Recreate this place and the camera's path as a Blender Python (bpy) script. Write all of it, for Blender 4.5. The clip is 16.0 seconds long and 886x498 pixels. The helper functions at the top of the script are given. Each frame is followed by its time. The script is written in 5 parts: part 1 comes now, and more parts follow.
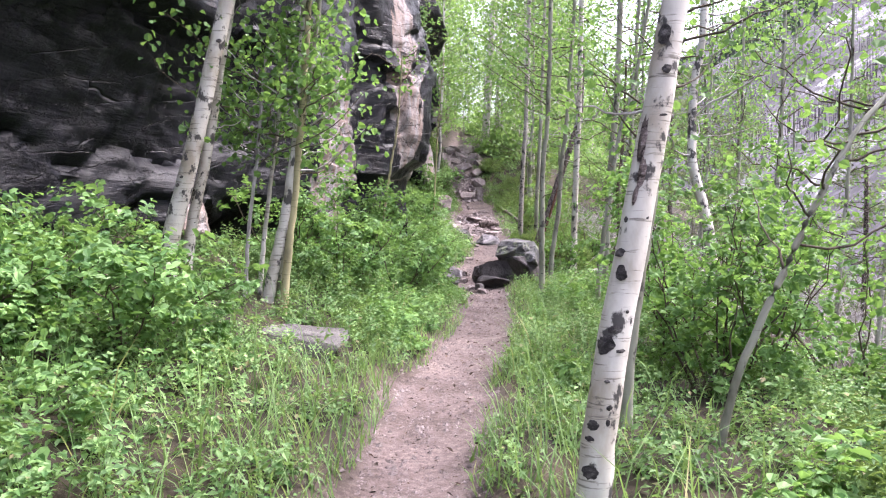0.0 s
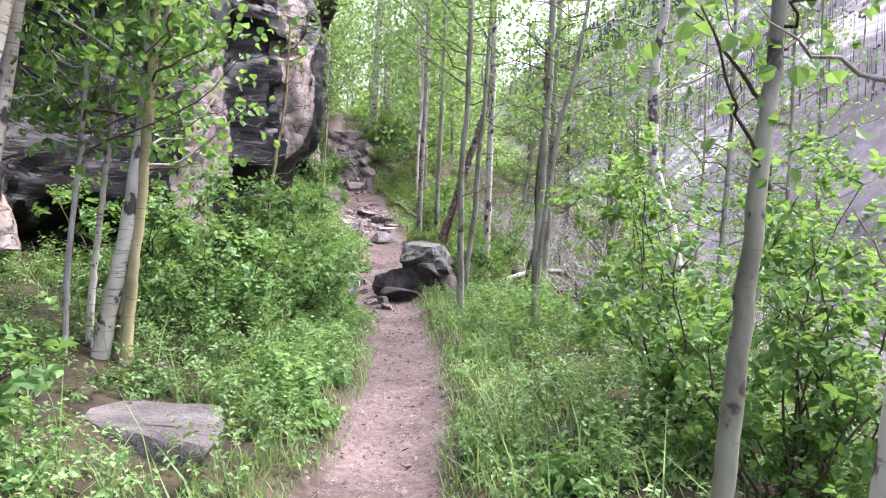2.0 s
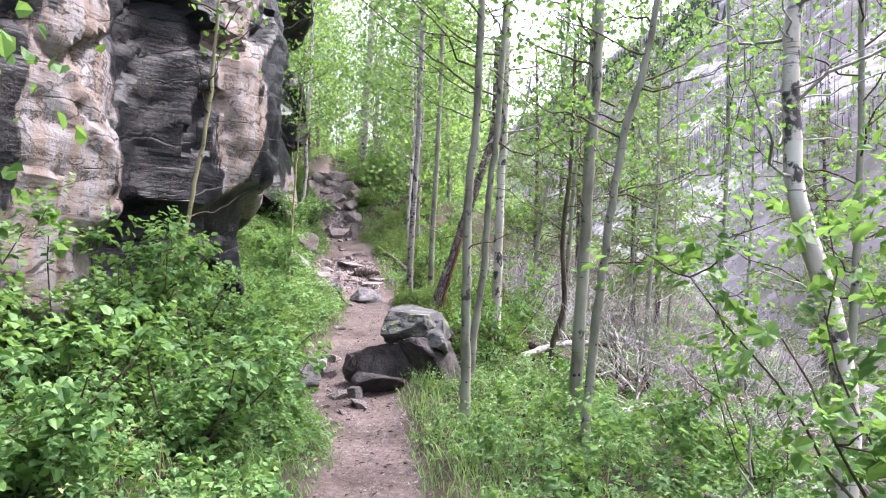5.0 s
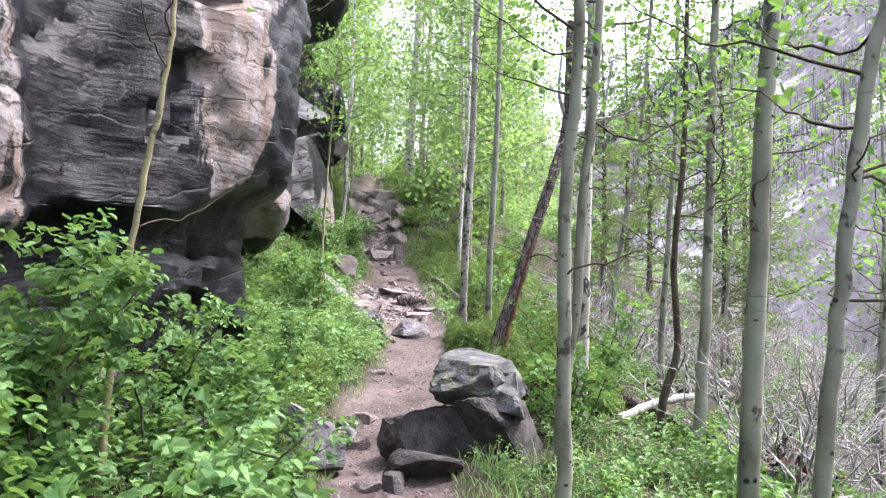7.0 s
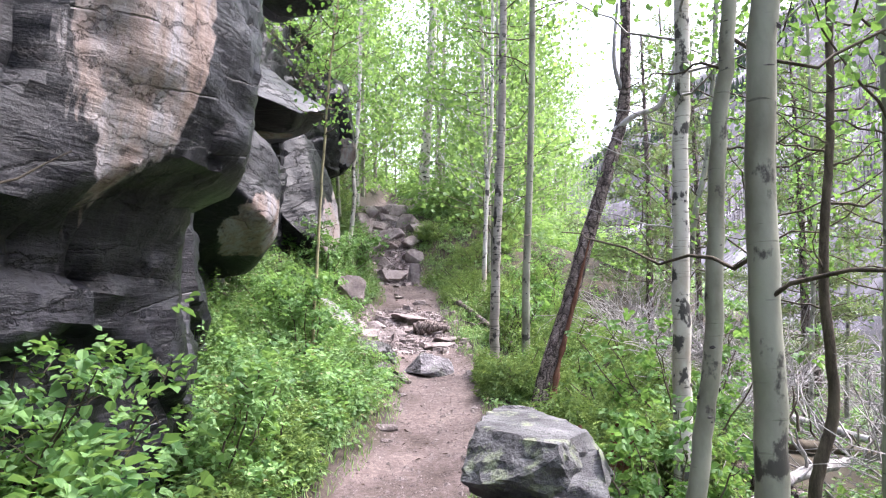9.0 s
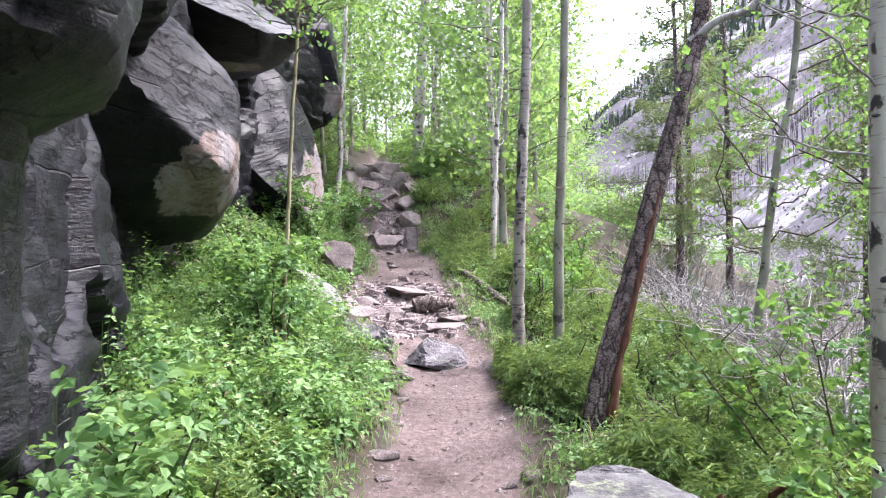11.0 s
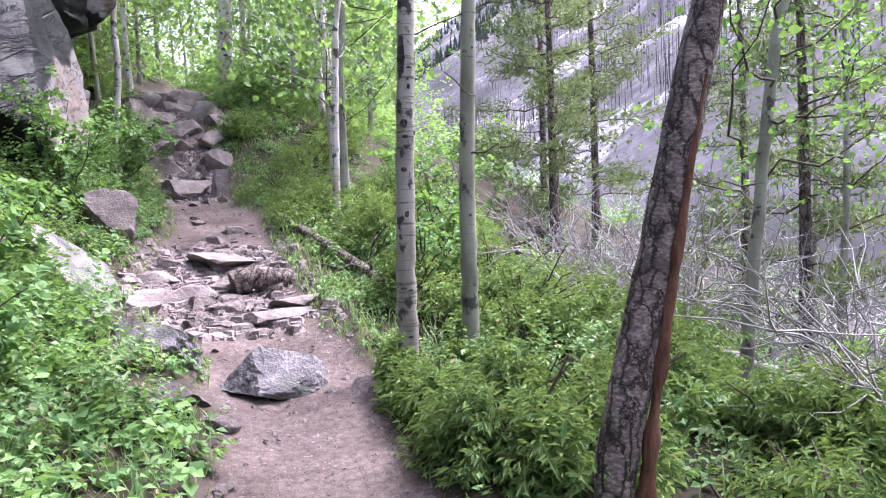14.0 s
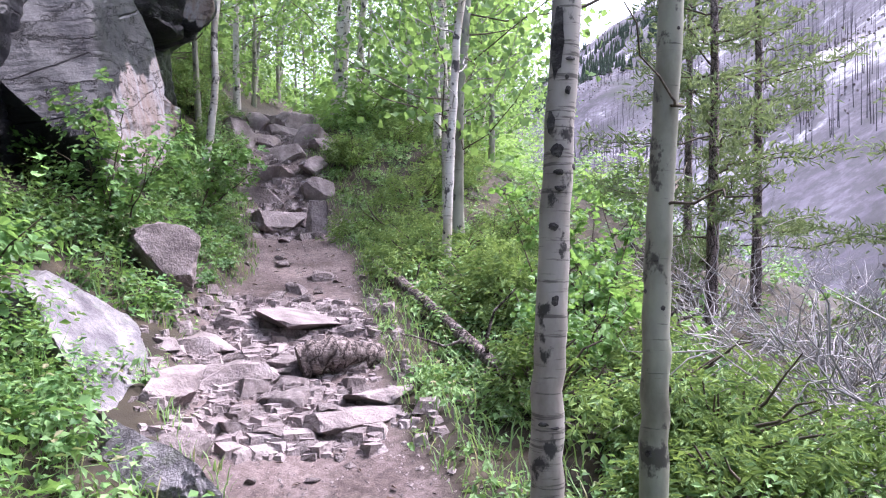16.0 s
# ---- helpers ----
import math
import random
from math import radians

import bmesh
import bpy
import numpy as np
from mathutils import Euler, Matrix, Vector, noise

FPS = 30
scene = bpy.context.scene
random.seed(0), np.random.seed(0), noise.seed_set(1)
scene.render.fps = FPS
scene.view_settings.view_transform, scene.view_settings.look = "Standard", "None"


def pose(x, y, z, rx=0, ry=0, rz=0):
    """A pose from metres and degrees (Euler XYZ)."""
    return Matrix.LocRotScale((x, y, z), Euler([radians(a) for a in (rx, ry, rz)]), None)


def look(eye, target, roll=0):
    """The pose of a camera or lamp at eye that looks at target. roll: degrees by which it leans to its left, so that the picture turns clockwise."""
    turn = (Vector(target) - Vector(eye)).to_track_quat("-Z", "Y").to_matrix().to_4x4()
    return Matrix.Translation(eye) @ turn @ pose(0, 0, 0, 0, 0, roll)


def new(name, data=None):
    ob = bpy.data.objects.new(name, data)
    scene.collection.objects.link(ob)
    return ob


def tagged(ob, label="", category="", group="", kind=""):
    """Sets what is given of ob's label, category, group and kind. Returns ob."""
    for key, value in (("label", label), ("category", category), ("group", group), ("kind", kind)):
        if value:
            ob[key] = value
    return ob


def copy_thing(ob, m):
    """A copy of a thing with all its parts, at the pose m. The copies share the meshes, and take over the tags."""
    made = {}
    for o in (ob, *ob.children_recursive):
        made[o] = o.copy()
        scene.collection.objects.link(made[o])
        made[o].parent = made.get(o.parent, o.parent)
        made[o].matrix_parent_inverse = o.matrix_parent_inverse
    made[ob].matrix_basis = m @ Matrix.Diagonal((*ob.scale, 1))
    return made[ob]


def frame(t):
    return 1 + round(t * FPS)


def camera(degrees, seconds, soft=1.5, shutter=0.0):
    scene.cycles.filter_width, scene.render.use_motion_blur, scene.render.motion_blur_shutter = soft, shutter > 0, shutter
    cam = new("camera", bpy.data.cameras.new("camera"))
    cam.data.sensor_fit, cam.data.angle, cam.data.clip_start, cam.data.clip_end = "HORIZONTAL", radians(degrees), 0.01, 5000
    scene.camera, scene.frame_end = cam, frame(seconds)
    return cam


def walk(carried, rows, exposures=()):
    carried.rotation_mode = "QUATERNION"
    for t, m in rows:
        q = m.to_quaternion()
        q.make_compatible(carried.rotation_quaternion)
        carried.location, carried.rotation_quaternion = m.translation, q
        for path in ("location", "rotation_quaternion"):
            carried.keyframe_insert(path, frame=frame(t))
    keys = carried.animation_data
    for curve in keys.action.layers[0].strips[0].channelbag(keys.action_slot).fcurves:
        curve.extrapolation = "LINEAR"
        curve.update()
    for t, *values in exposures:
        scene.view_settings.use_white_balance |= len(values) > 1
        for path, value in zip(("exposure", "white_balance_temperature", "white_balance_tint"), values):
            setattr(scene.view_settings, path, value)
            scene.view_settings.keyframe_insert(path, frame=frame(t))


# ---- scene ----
cam = camera(61.7, 16.0, 1.15)
METRES, EYE, TILT, LEAN, TURN = 16.0, 1.55, -1.0, 0.0, 0.0
ROWS = [
    (0.0, 0.0, 0.0, 0.0, -0.0, 0.0, 0.0),
    (0.5, -0.0098, 0.0279, 0.0056, -2.19, -0.61, 0.3),
    (1.0, -0.0138, 0.0583, 0.0072, -5.09, -1.01, 0.26),
    (1.5, -0.0145, 0.0886, 0.0119, -7.47, -1.18, -0.05),
    (2.0, -0.0152, 0.1195, 0.0178, -9.31, -1.05, -0.09),
    (2.5, -0.009, 0.1447, 0.0209, -9.7, -0.19, -0.2),
    (3.0, -0.0049, 0.171, 0.0229, -9.28, 0.62, 0.32),
    (3.5, -0.0035, 0.2013, 0.0261, -9.32, 1.38, 0.34),
    (4.0, 0.0031, 0.2337, 0.0272, -9.98, 2.17, -0.36),
    (6.5, 0.0198, 0.4014, 0.0337, -7.55, 3.29, -0.54),
    (7.0, 0.0234, 0.4374, 0.0359, -6.17, 4.46, -0.43),
    (7.5, 0.0271, 0.4731, 0.039, -5.97, 5.59, -0.22),
    (8.0, 0.0328, 0.5084, 0.0428, -5.77, 6.52, 0.24),
    (8.5, 0.0306, 0.5424, 0.0428, -5.21, 6.91, 0.52),
    (9.0, 0.0318, 0.5725, 0.0426, -4.76, 6.11, 0.49),
    (11.5, 0.0307, 0.7324, 0.0527, -6.16, 3.0, 1.28),
    (12.0, 0.0317, 0.7639, 0.0532, -8.09, 2.51, 1.28),
    (12.5, 0.0286, 0.7929, 0.0539, -9.99, 1.92, 2.09),
    (13.0, 0.0282, 0.8206, 0.0576, -13.75, 1.27, 2.77),
    (13.5, 0.034, 0.8465, 0.0604, -17.16, -0.04, 2.73),
    (14.0, 0.0389, 0.8755, 0.0623, -19.55, -1.19, 2.96),
    (14.5, 0.048, 0.9001, 0.0677, -21.85, -1.66, 1.56),
    (15.0, 0.0585, 0.9245, 0.0737, -19.06, -0.88, 0.46),
    (15.5, 0.0594, 0.9542, 0.0759, -14.69, -0.02, 0.42),
    (16.0, 0.0634, 0.984, 0.0779, -10.95, 1.44, -0.06),
]
walk(cam, [(t, pose(0, 0, EYE, TILT, LEAN, TURN) @ pose(METRES * x, METRES * y, METRES * z, 90 + pitch, roll, yaw)) for t, x, y, z, yaw, pitch, roll in ROWS],
     [(0.0, 2.85, 6280, 25), (7.0, 2.98, 6230, 19), (12.5, 3.07, 6040, 25), (16.0, 2.86, 5800, 28)])

# ---------- world, sun ----------
world = bpy.data.worlds.new("sky")
scene.world = world
world.use_nodes = True
wn = world.node_tree.nodes
sky = wn.new("ShaderNodeTexSky")
sky.sky_type, sky.sun_disc = "NISHITA", False
sky.sun_elevation, sky.sun_rotation = radians(58), radians(75)
sky.air_density, sky.dust_density, sky.ozone_density = 1.4, 4.0, 1.0
soft_sky = wn.new("ShaderNodeHueSaturation")
soft_sky.inputs["Saturation"].default_value = 0.6
world.node_tree.links.new(sky.outputs[0], soft_sky.inputs["Color"])
world.node_tree.links.new(soft_sky.outputs[0], wn["Background"].inputs[0])
wn["Background"].inputs[1].default_value = 0.105
sun = new("sun", bpy.data.lights.new("sun", "SUN"))
sun.data.energy, sun.data.angle, sun.data.color = 1.5, radians(13), (1.0, 0.98, 0.95)
sun.matrix_world = look((0, 0, 60), (-30.9 * 0.97, -30.9 * 0.26, 60 - 51))

# ---------- materials ----------


def nodes_of(name, rough=0.8, spec=0.3):
    m = bpy.data.materials.new(name)
    m.use_nodes = True
    nt = m.node_tree
    b = nt.nodes["Principled BSDF"]
    b.inputs["Roughness"].default_value = rough
    b.inputs["Specular IOR Level"].default_value = spec
    return m, nt, b


def coord(nt, scale=(1, 1, 1)):
    tc = nt.nodes.new("ShaderNodeTexCoord")
    mp = nt.nodes.new("ShaderNodeMapping")
    mp.inputs["Scale"].default_value = scale
    nt.links.new(tc.outputs["Object"], mp.inputs["Vector"])
    return mp.outputs[0]


def noisy(nt, vec, scale, detail=6, rough=0.6):
    n = nt.nodes.new("ShaderNodeTexNoise")
    n.inputs["Scale"].default_value, n.inputs["Detail"].default_value, n.inputs["Roughness"].default_value = scale, detail, rough
    nt.links.new(vec, n.inputs["Vector"])
    return n.outputs["Fac"]


def ramp(nt, fac, stops):
    r = nt.nodes.new("ShaderNodeValToRGB")
    e = r.color_ramp.elements
    while len(e) < len(stops):
        e.new(0.5)
    for el, (p, c) in zip(e, stops):
        el.position = p
        el.color = (*c, 1) if len(c) == 3 else c
    nt.links.new(fac, r.inputs[0])
    return r.outputs[0]


def mixed(nt, fac, a, b, mode="MIX"):
    m = nt.nodes.new("ShaderNodeMix")
    m.data_type, m.blend_type = "RGBA", mode
    for sock, v in ((m.inputs[0], fac), (m.inputs[6], a), (m.inputs[7], b)):
        if isinstance(v, (int, float)):
            sock.default_value = v
        elif isinstance(v, tuple):
            sock.default_value = (*v, 1)
        else:
            nt.links.new(v, sock)
    return m.outputs[2]


def bumped(nt, b, height, strength=0.5, dist=0.02):
    n = nt.nodes.new("ShaderNodeBump")
    n.inputs["Strength"].default_value, n.inputs["Distance"].default_value = strength, dist
    nt.links.new(height, n.inputs["Height"])
    nt.links.new(n.outputs[0], b.inputs["Normal"])


def attribute(nt, name):
    a = nt.nodes.new("ShaderNodeAttribute")
    a.attribute_name = name
    return a.outputs["Fac"]


def leaf_material(name, dark, light, trans=0.35, rough=0.5, odd=None):
    """Foliage: each leaf its own tone, shade among leaves painted into the darks, some light passing through."""
    m, nt, b = nodes_of(name, rough, 0.22)
    g = nt.nodes.new("ShaderNodeNewGeometry")
    stops = [(0.0, dark), (0.85, light)]
    if odd:
        stops += [(0.955, light), (0.96, odd)]
    c = ramp(nt, g.outputs["Random Per Island"], stops)
    # Broad dark patches: uneven clump tone, with shade among the leaves painted in.
    big = noisy(nt, coord(nt), 0.7, 3)
    c = mixed(nt, ramp(nt, big, [(0.38, (0.6,) * 3), (0.62, (0.0,) * 3)]), c, tuple(x * 0.8 for x in dark))
    nt.links.new(c, b.inputs["Base Color"])
    t = nt.nodes.new("ShaderNodeBsdfTranslucent")
    tc = mixed(nt, 0.5, c, tuple(min(1, x * y) for x, y in zip(light, (1.6, 1.5, 0.8))))
    nt.links.new(tc, t.inputs["Color"])
    s = nt.nodes.new("ShaderNodeMixShader")
    s.inputs[0].default_value = trans
    nt.links.new(b.outputs[0], s.inputs[1])
    nt.links.new(t.outputs[0], s.inputs[2])
    nt.links.new(s.outputs[0], nt.nodes["Material Output"].inputs["Surface"])
    return m


def ground_material():
    m, nt, b = nodes_of("forest_soil_and_gravel_path", 0.9, 0.25)
    v = coord(nt)
    n1, n2 = noisy(nt, v, 3.0), mixed(nt, 0.45, noisy(nt, v, 22.0, 6, 0.7), noisy(nt, v, 130.0, 3, 0.6))
    soil = ramp(nt, n1, [(0.3, (0.014, 0.011, 0.008)), (0.55, (0.035, 0.028, 0.017)), (0.75, (0.075, 0.056, 0.037))])
    grit = ramp(nt, n2, [(0.36, (0.048, 0.036, 0.034)), (0.5, (0.118, 0.09, 0.084)), (0.64, (0.21, 0.172, 0.163))])
    wear = ramp(nt, noisy(nt, v, 1.6, 5), [(0.32, (0.42, 0.38, 0.36)), (0.5, (0.85, 0.83, 0.82)), (0.65, (1.15, 1.12, 1.1))])
    grit = mixed(nt, 1.0, grit, wear, "MULTIPLY")
    far = ramp(nt, noisy(nt, v, 0.03, 10, 0.72), [(0.32, (0.03, 0.042, 0.022)), (0.43, (0.062, 0.056, 0.064)), (0.5, (0.115, 0.103, 0.122)), (0.56, (0.15, 0.138, 0.155)), (0.585, (0.34, 0.33, 0.345)), (0.7, (0.42, 0.41, 0.42))])
    c = mixed(nt, attribute(nt, "path"), soil, grit)
    far = mixed(nt, ramp(nt, noisy(nt, v, 0.5, 6, 0.7), [(0.42, (0.0,) * 3), (0.55, (0.6,) * 3)]), far, (0.04, 0.04, 0.036))
    c = mixed(nt, attribute(nt, "burnt"), c, far)
    nt.links.new(c, b.inputs["Base Color"])
    bumped(nt, b, n2, 0.8, 0.014)
    return m


def cliff_material():
    m, nt, b = nodes_of("varnished_cliff_rock", 0.5, 0.27)
    v = coord(nt)
    streak = noisy(nt, coord(nt, (1.6, 1.6, 0.35)), 2.2, 7, 0.62)
    mid, fine = noisy(nt, coord(nt, (1, 1, 1.6)), 5.0, 8, 0.68), noisy(nt, v, 21.0, 8, 0.68)
    black = ramp(nt, streak, [(0.34, (0.003, 0.003, 0.005)), (0.56, (0.006, 0.006, 0.010)), (0.66, (0.014, 0.014, 0.02)), (0.76, (0.075, 0.068, 0.066))])
    bands = noisy(nt, coord(nt, (2.2, 2.2, 0.45)), 2.0, 8, 0.65)
    pale = ramp(nt, bands, [(0.28, (0.08, 0.073, 0.078)), (0.38, (0.22, 0.16, 0.135)), (0.48, (0.245, 0.2, 0.185)), (0.58, (0.28, 0.268, 0.28)), (0.67, (0.22, 0.158, 0.127)), (0.76, (0.11, 0.10, 0.105))])
    speck = noisy(nt, v, 70.0, 4, 0.7)
    black = mixed(nt, ramp(nt, speck, [(0.60, (0.0,) * 3), (0.70, (0.12,) * 3)]), black, (0.12, 0.115, 0.12))
    pale = mixed(nt, ramp(nt, speck, [(0.36, (0.5,) * 3), (0.48, (0.0,) * 3)]), pale, (0.13, 0.10, 0.09))
    mask = nt.nodes.new("ShaderNodeMath")
    mask.operation = "ADD"
    nt.links.new(attribute(nt, "pale"), mask.inputs[0])
    nt.links.new(ramp(nt, streak, [(0.3, (0.0,) * 3), (0.7, (0.5,) * 3)]), mask.inputs[1])
    edge = ramp(nt, mask.outputs[0], [(0.60, (0,) * 3), (0.66, (1,) * 3)])
    c = mixed(nt, edge, black, pale)
    c = mixed(nt, ramp(nt, fine, [(0.34, (0.4,) * 3), (0.44, (0.0,) * 3)]), c, (0.006, 0.006, 0.007))
    c = mixed(nt, ramp(nt, mid, [(0.32, (0.8,) * 3), (0.42, (0.0,) * 3)]), c, (0.007, 0.007, 0.009))
    warped = nt.nodes.new("ShaderNodeVectorMath")
    warped.operation = "ADD"
    nt.links.new(coord(nt, (0.8, 0.8, 3.2)), warped.inputs[0])
    nt.links.new(ramp(nt, mid, [(0, (0,) * 3), (1, (0.9,) * 3)]), warped.inputs[1])
    vo = nt.nodes.new("ShaderNodeTexVoronoi")
    vo.feature = "DISTANCE_TO_EDGE"
    vo.inputs["Scale"].default_value = 1.7
    nt.links.new(warped.outputs[0], vo.inputs["Vector"])
    crack = ramp(nt, vo.outputs["Distance"], [(0.0, (0.6,) * 3), (0.011, (0.0,) * 3)])
    c = mixed(nt, crack, c, (0.006, 0.006, 0.006))
    nt.links.new(c, b.inputs["Base Color"])
    nt.links.new(ramp(nt, edge, [(0, (0.40,) * 3), (1, (0.8,) * 3)]), b.inputs["Roughness"])
    beds = noisy(nt, coord(nt, (1.3, 1.3, 11)), 1.6, 8, 0.66)
    relief = mixed(nt, 0.45, mixed(nt, 0.4, mid, fine), beds)
    relief = mixed(nt, ramp(nt, vo.outputs["Distance"], [(0.0, (0.8,) * 3), (0.03, (0.0,) * 3)]), relief, (0.0, 0.0, 0.0))
    bumped(nt, b, relief, 1.0, 0.04)
    return m


def rock_material(name, a, c1, c2, lichen=None, scale=5.0):
    m, nt, b = nodes_of(name, 0.78, 0.35)
    oi = nt.nodes.new("ShaderNodeObjectInfo")
    v = coord(nt)
    add = nt.nodes.new("ShaderNodeVectorMath")
    add.operation = "ADD"
    nt.links.new(v, add.inputs[0])
    mul = nt.nodes.new("ShaderNodeVectorMath")
    mul.operation = "SCALE"
    mul.inputs[0].default_value = (17, 31, 23)
    nt.links.new(oi.outputs["Random"], mul.inputs["Scale"])
    nt.links.new(mul.outputs[0], add.inputs[1])
    v = add.outputs[0]
    n1, n2 = noisy(nt, v, scale, 8, 0.65), noisy(nt, v, scale * 9, 5, 0.6)
    c = ramp(nt, n1, [(0.3, a), (0.5, c1), (0.7, c2)])
    c = mixed(nt, ramp(nt, n2, [(0.33, (0.3,) * 3), (0.45, (0.0,) * 3)]), c, tuple(x * 0.5 for x in a))
    if lichen:
        c = mixed(nt, ramp(nt, noisy(nt, v, scale * 0.8, 7, 0.7), [(0.54, (0.0,) * 3), (0.62, (0.9,) * 3)]), c, lichen)
    nt.links.new(c, b.inputs["Base Color"])
    bumped(nt, b, mixed(nt, 0.5, n1, n2), 1.0, 0.035)
    return m


def bark_material(name, base, warm, dark, marks=0.57, scars=0.605):
    """Smooth aspen bark: pale skin, thin cross lines, black scars."""
    m, nt, b = nodes_of(name, 0.7, 0.3)
    oi = nt.nodes.new("ShaderNodeObjectInfo")
    v0 = coord(nt)
    shift = nt.nodes.new("ShaderNodeVectorMath")
    shift.operation = "SCALE"
    shift.inputs[0].default_value = (13, 7, 29)
    nt.links.new(oi.outputs["Random"], shift.inputs["Scale"])

    def moved(scale):
        a = nt.nodes.new("ShaderNodeVectorMath")
        a.operation = "ADD"
        nt.links.new(coord(nt, scale), a.inputs[0])
        nt.links.new(shift.outputs[0], a.inputs[1])
        return a.outputs[0]
    skin = ramp(nt, noisy(nt, moved((1, 1, 0.5)), 5.0, 5), [(0.32, warm), (0.55, base), (0.75, tuple(min(1, x * 1.12) for x in base))])
    lines = noisy(nt, moved((4, 4, 55)), 1.0, 4, 0.7)
    scar = noisy(nt, moved((9, 9, 6.5)), 1.0, 6, 0.62)
    c = mixed(nt, ramp(nt, lines, [(marks, (0.0,) * 3), (marks + 0.07, (0.75,) * 3)]), skin, tuple(x * 0.3 for x in warm))
    c = mixed(nt, ramp(nt, scar, [(scars - 0.05, (0.0,) * 3), (scars, (0.95,) * 3)]), c, dark)
    nt.links.new(c, b.inputs["Base Color"])
    bumped(nt, b, scar, 0.5, 0.01)
    return m


def rough_bark_material(name, a, c1, c2, squash=0.25):
    m, nt, b = nodes_of(name, 0.9, 0.2)
    n = noisy(nt, coord(nt, (1, 1, squash)), 17.0, 8, 0.75)
    big = noisy(nt, coord(nt), 3.0, 3)
    c = ramp(nt, n, [(0.36, a), (0.5, c1), (0.66, c2)])
    c = mixed(nt, ramp(nt, big, [(0.5, (0.0,) * 3), (0.7, (0.5,) * 3)]), c, c2)
    nt.links.new(c, b.inputs["Base Color"])
    bumped(nt, b, n, 0.9, 0.015)
    return m


def plated_bark_material(name, dark, mid, pale):
    """Old flaking bark: uneven plates between dark fissures."""
    m, nt, b = nodes_of(name, 0.88, 0.2)
    rough = noisy(nt, coord(nt), 9.0, 6, 0.7)
    bent = nt.nodes.new("ShaderNodeVectorMath")
    bent.operation = "ADD"
    nt.links.new(coord(nt, (1, 1, 0.42)), bent.inputs[0])
    nt.links.new(ramp(nt, rough, [(0.2, (0,) * 3), (0.8, (0.09,) * 3)]), bent.inputs[1])
    vo = nt.nodes.new("ShaderNodeTexVoronoi")
    vo.feature = "DISTANCE_TO_EDGE"
    vo.inputs["Scale"].default_value = 15.0
    nt.links.new(bent.outputs[0], vo.inputs["Vector"])
    fine = noisy(nt, coord(nt, (1, 1, 2.2)), 42.0, 6, 0.7)
    c = ramp(nt, fine, [(0.34, tuple(x * 0.5 for x in mid)), (0.5, mid), (0.66, pale)])
    c = mixed(nt, ramp(nt, rough, [(0.5, (0.0,) * 3), (0.62, (0.8,) * 3)]), c, tuple(x * 0.4 for x in mid))
    c = mixed(nt, ramp(nt, vo.outputs["Distance"], [(0.02, (0.95,) * 3), (0.11, (0.0,) * 3)]), c, dark)
    nt.links.new(c, b.inputs["Base Color"])
    bumped(nt, b, mixed(nt, 0.4, ramp(nt, vo.outputs["Distance"], [(0.0, (0,) * 3), (0.2, (1,) * 3)]), fine), 1.0, 0.016)
    return m


M_GROUND = ground_material()
M_CLIFF = cliff_material()
M_STONE = rock_material("pink_grey_trail_stone", (0.085, 0.067, 0.064), (0.195, 0.158, 0.152), (0.33, 0.285, 0.277), None, 5.0)
M_GRAVEL = rock_material("path_gravel", (0.06, 0.047, 0.045), (0.14, 0.112, 0.107), (0.26, 0.22, 0.215))
M_BOULDER = rock_material("lichened_dark_boulder", (0.035, 0.034, 0.036), (0.10, 0.097, 0.10), (0.21, 0.206, 0.205), (0.24, 0.27, 0.17), 4.5)
M_DARKROCK = rock_material("dark_rock", (0.025, 0.021, 0.022), (0.07, 0.06, 0.06), (0.16, 0.14, 0.138), None, 4.0)
M_PALE = rock_material("pale_lavender_rock", (0.05, 0.046, 0.052), (0.14, 0.128, 0.135), (0.30, 0.275, 0.28), (0.13, 0.13, 0.115), 6.0)
M_SLAB = rock_material("grey_slab_rock", (0.04, 0.036, 0.035), (0.08, 0.073, 0.071), (0.15, 0.14, 0.137), (0.075, 0.085, 0.06), 4.0)
M_WHITE = bark_material("white_aspen_bark", (0.50, 0.475, 0.43), (0.30, 0.26, 0.205), (0.035, 0.032, 0.032))
M_GREY = bark_material("grey_green_aspen_bark", (0.24, 0.24, 0.19), (0.12, 0.115, 0.085), (0.05, 0.045, 0.04), 0.63, 0.64)
M_YELLOW = bark_material("yellowish_stem_bark", (0.31, 0.28, 0.16), (0.19, 0.165, 0.10), (0.05, 0.045, 0.03), 0.6, 0.66)
M_TAN = bark_material("grey_tan_aspen_bark", (0.31, 0.285, 0.255), (0.17, 0.145, 0.125), (0.03, 0.027, 0.026), 0.55, 0.625)
M_BROWN = plated_bark_material("split_brown_bark", (0.022, 0.016, 0.015), (0.16, 0.125, 0.115), (0.34, 0.29, 0.275))
M_SCAR = rough_bark_material("black_bark_scar", (0.012, 0.011, 0.011), (0.04, 0.036, 0.036), (0.13, 0.12, 0.115), 1.6)
M_RED = rough_bark_material("bare_red_wood", (0.035, 0.014, 0.01), (0.10, 0.042, 0.027), (0.19, 0.10, 0.065), 0.1)
M_DEAD = rough_bark_material("bleached_dead_wood", (0.14, 0.125, 0.12), (0.30, 0.28, 0.275), (0.46, 0.44, 0.435), 0.15)
M_TWIG = rough_bark_material("dark_twig_bark", (0.03, 0.024, 0.018), (0.075, 0.06, 0.045), (0.13, 0.11, 0.08), 0.3)
L_ASPEN = leaf_material("aspen_leaf", (0.04, 0.11, 0.03), (0.185, 0.33, 0.105), 0.42)
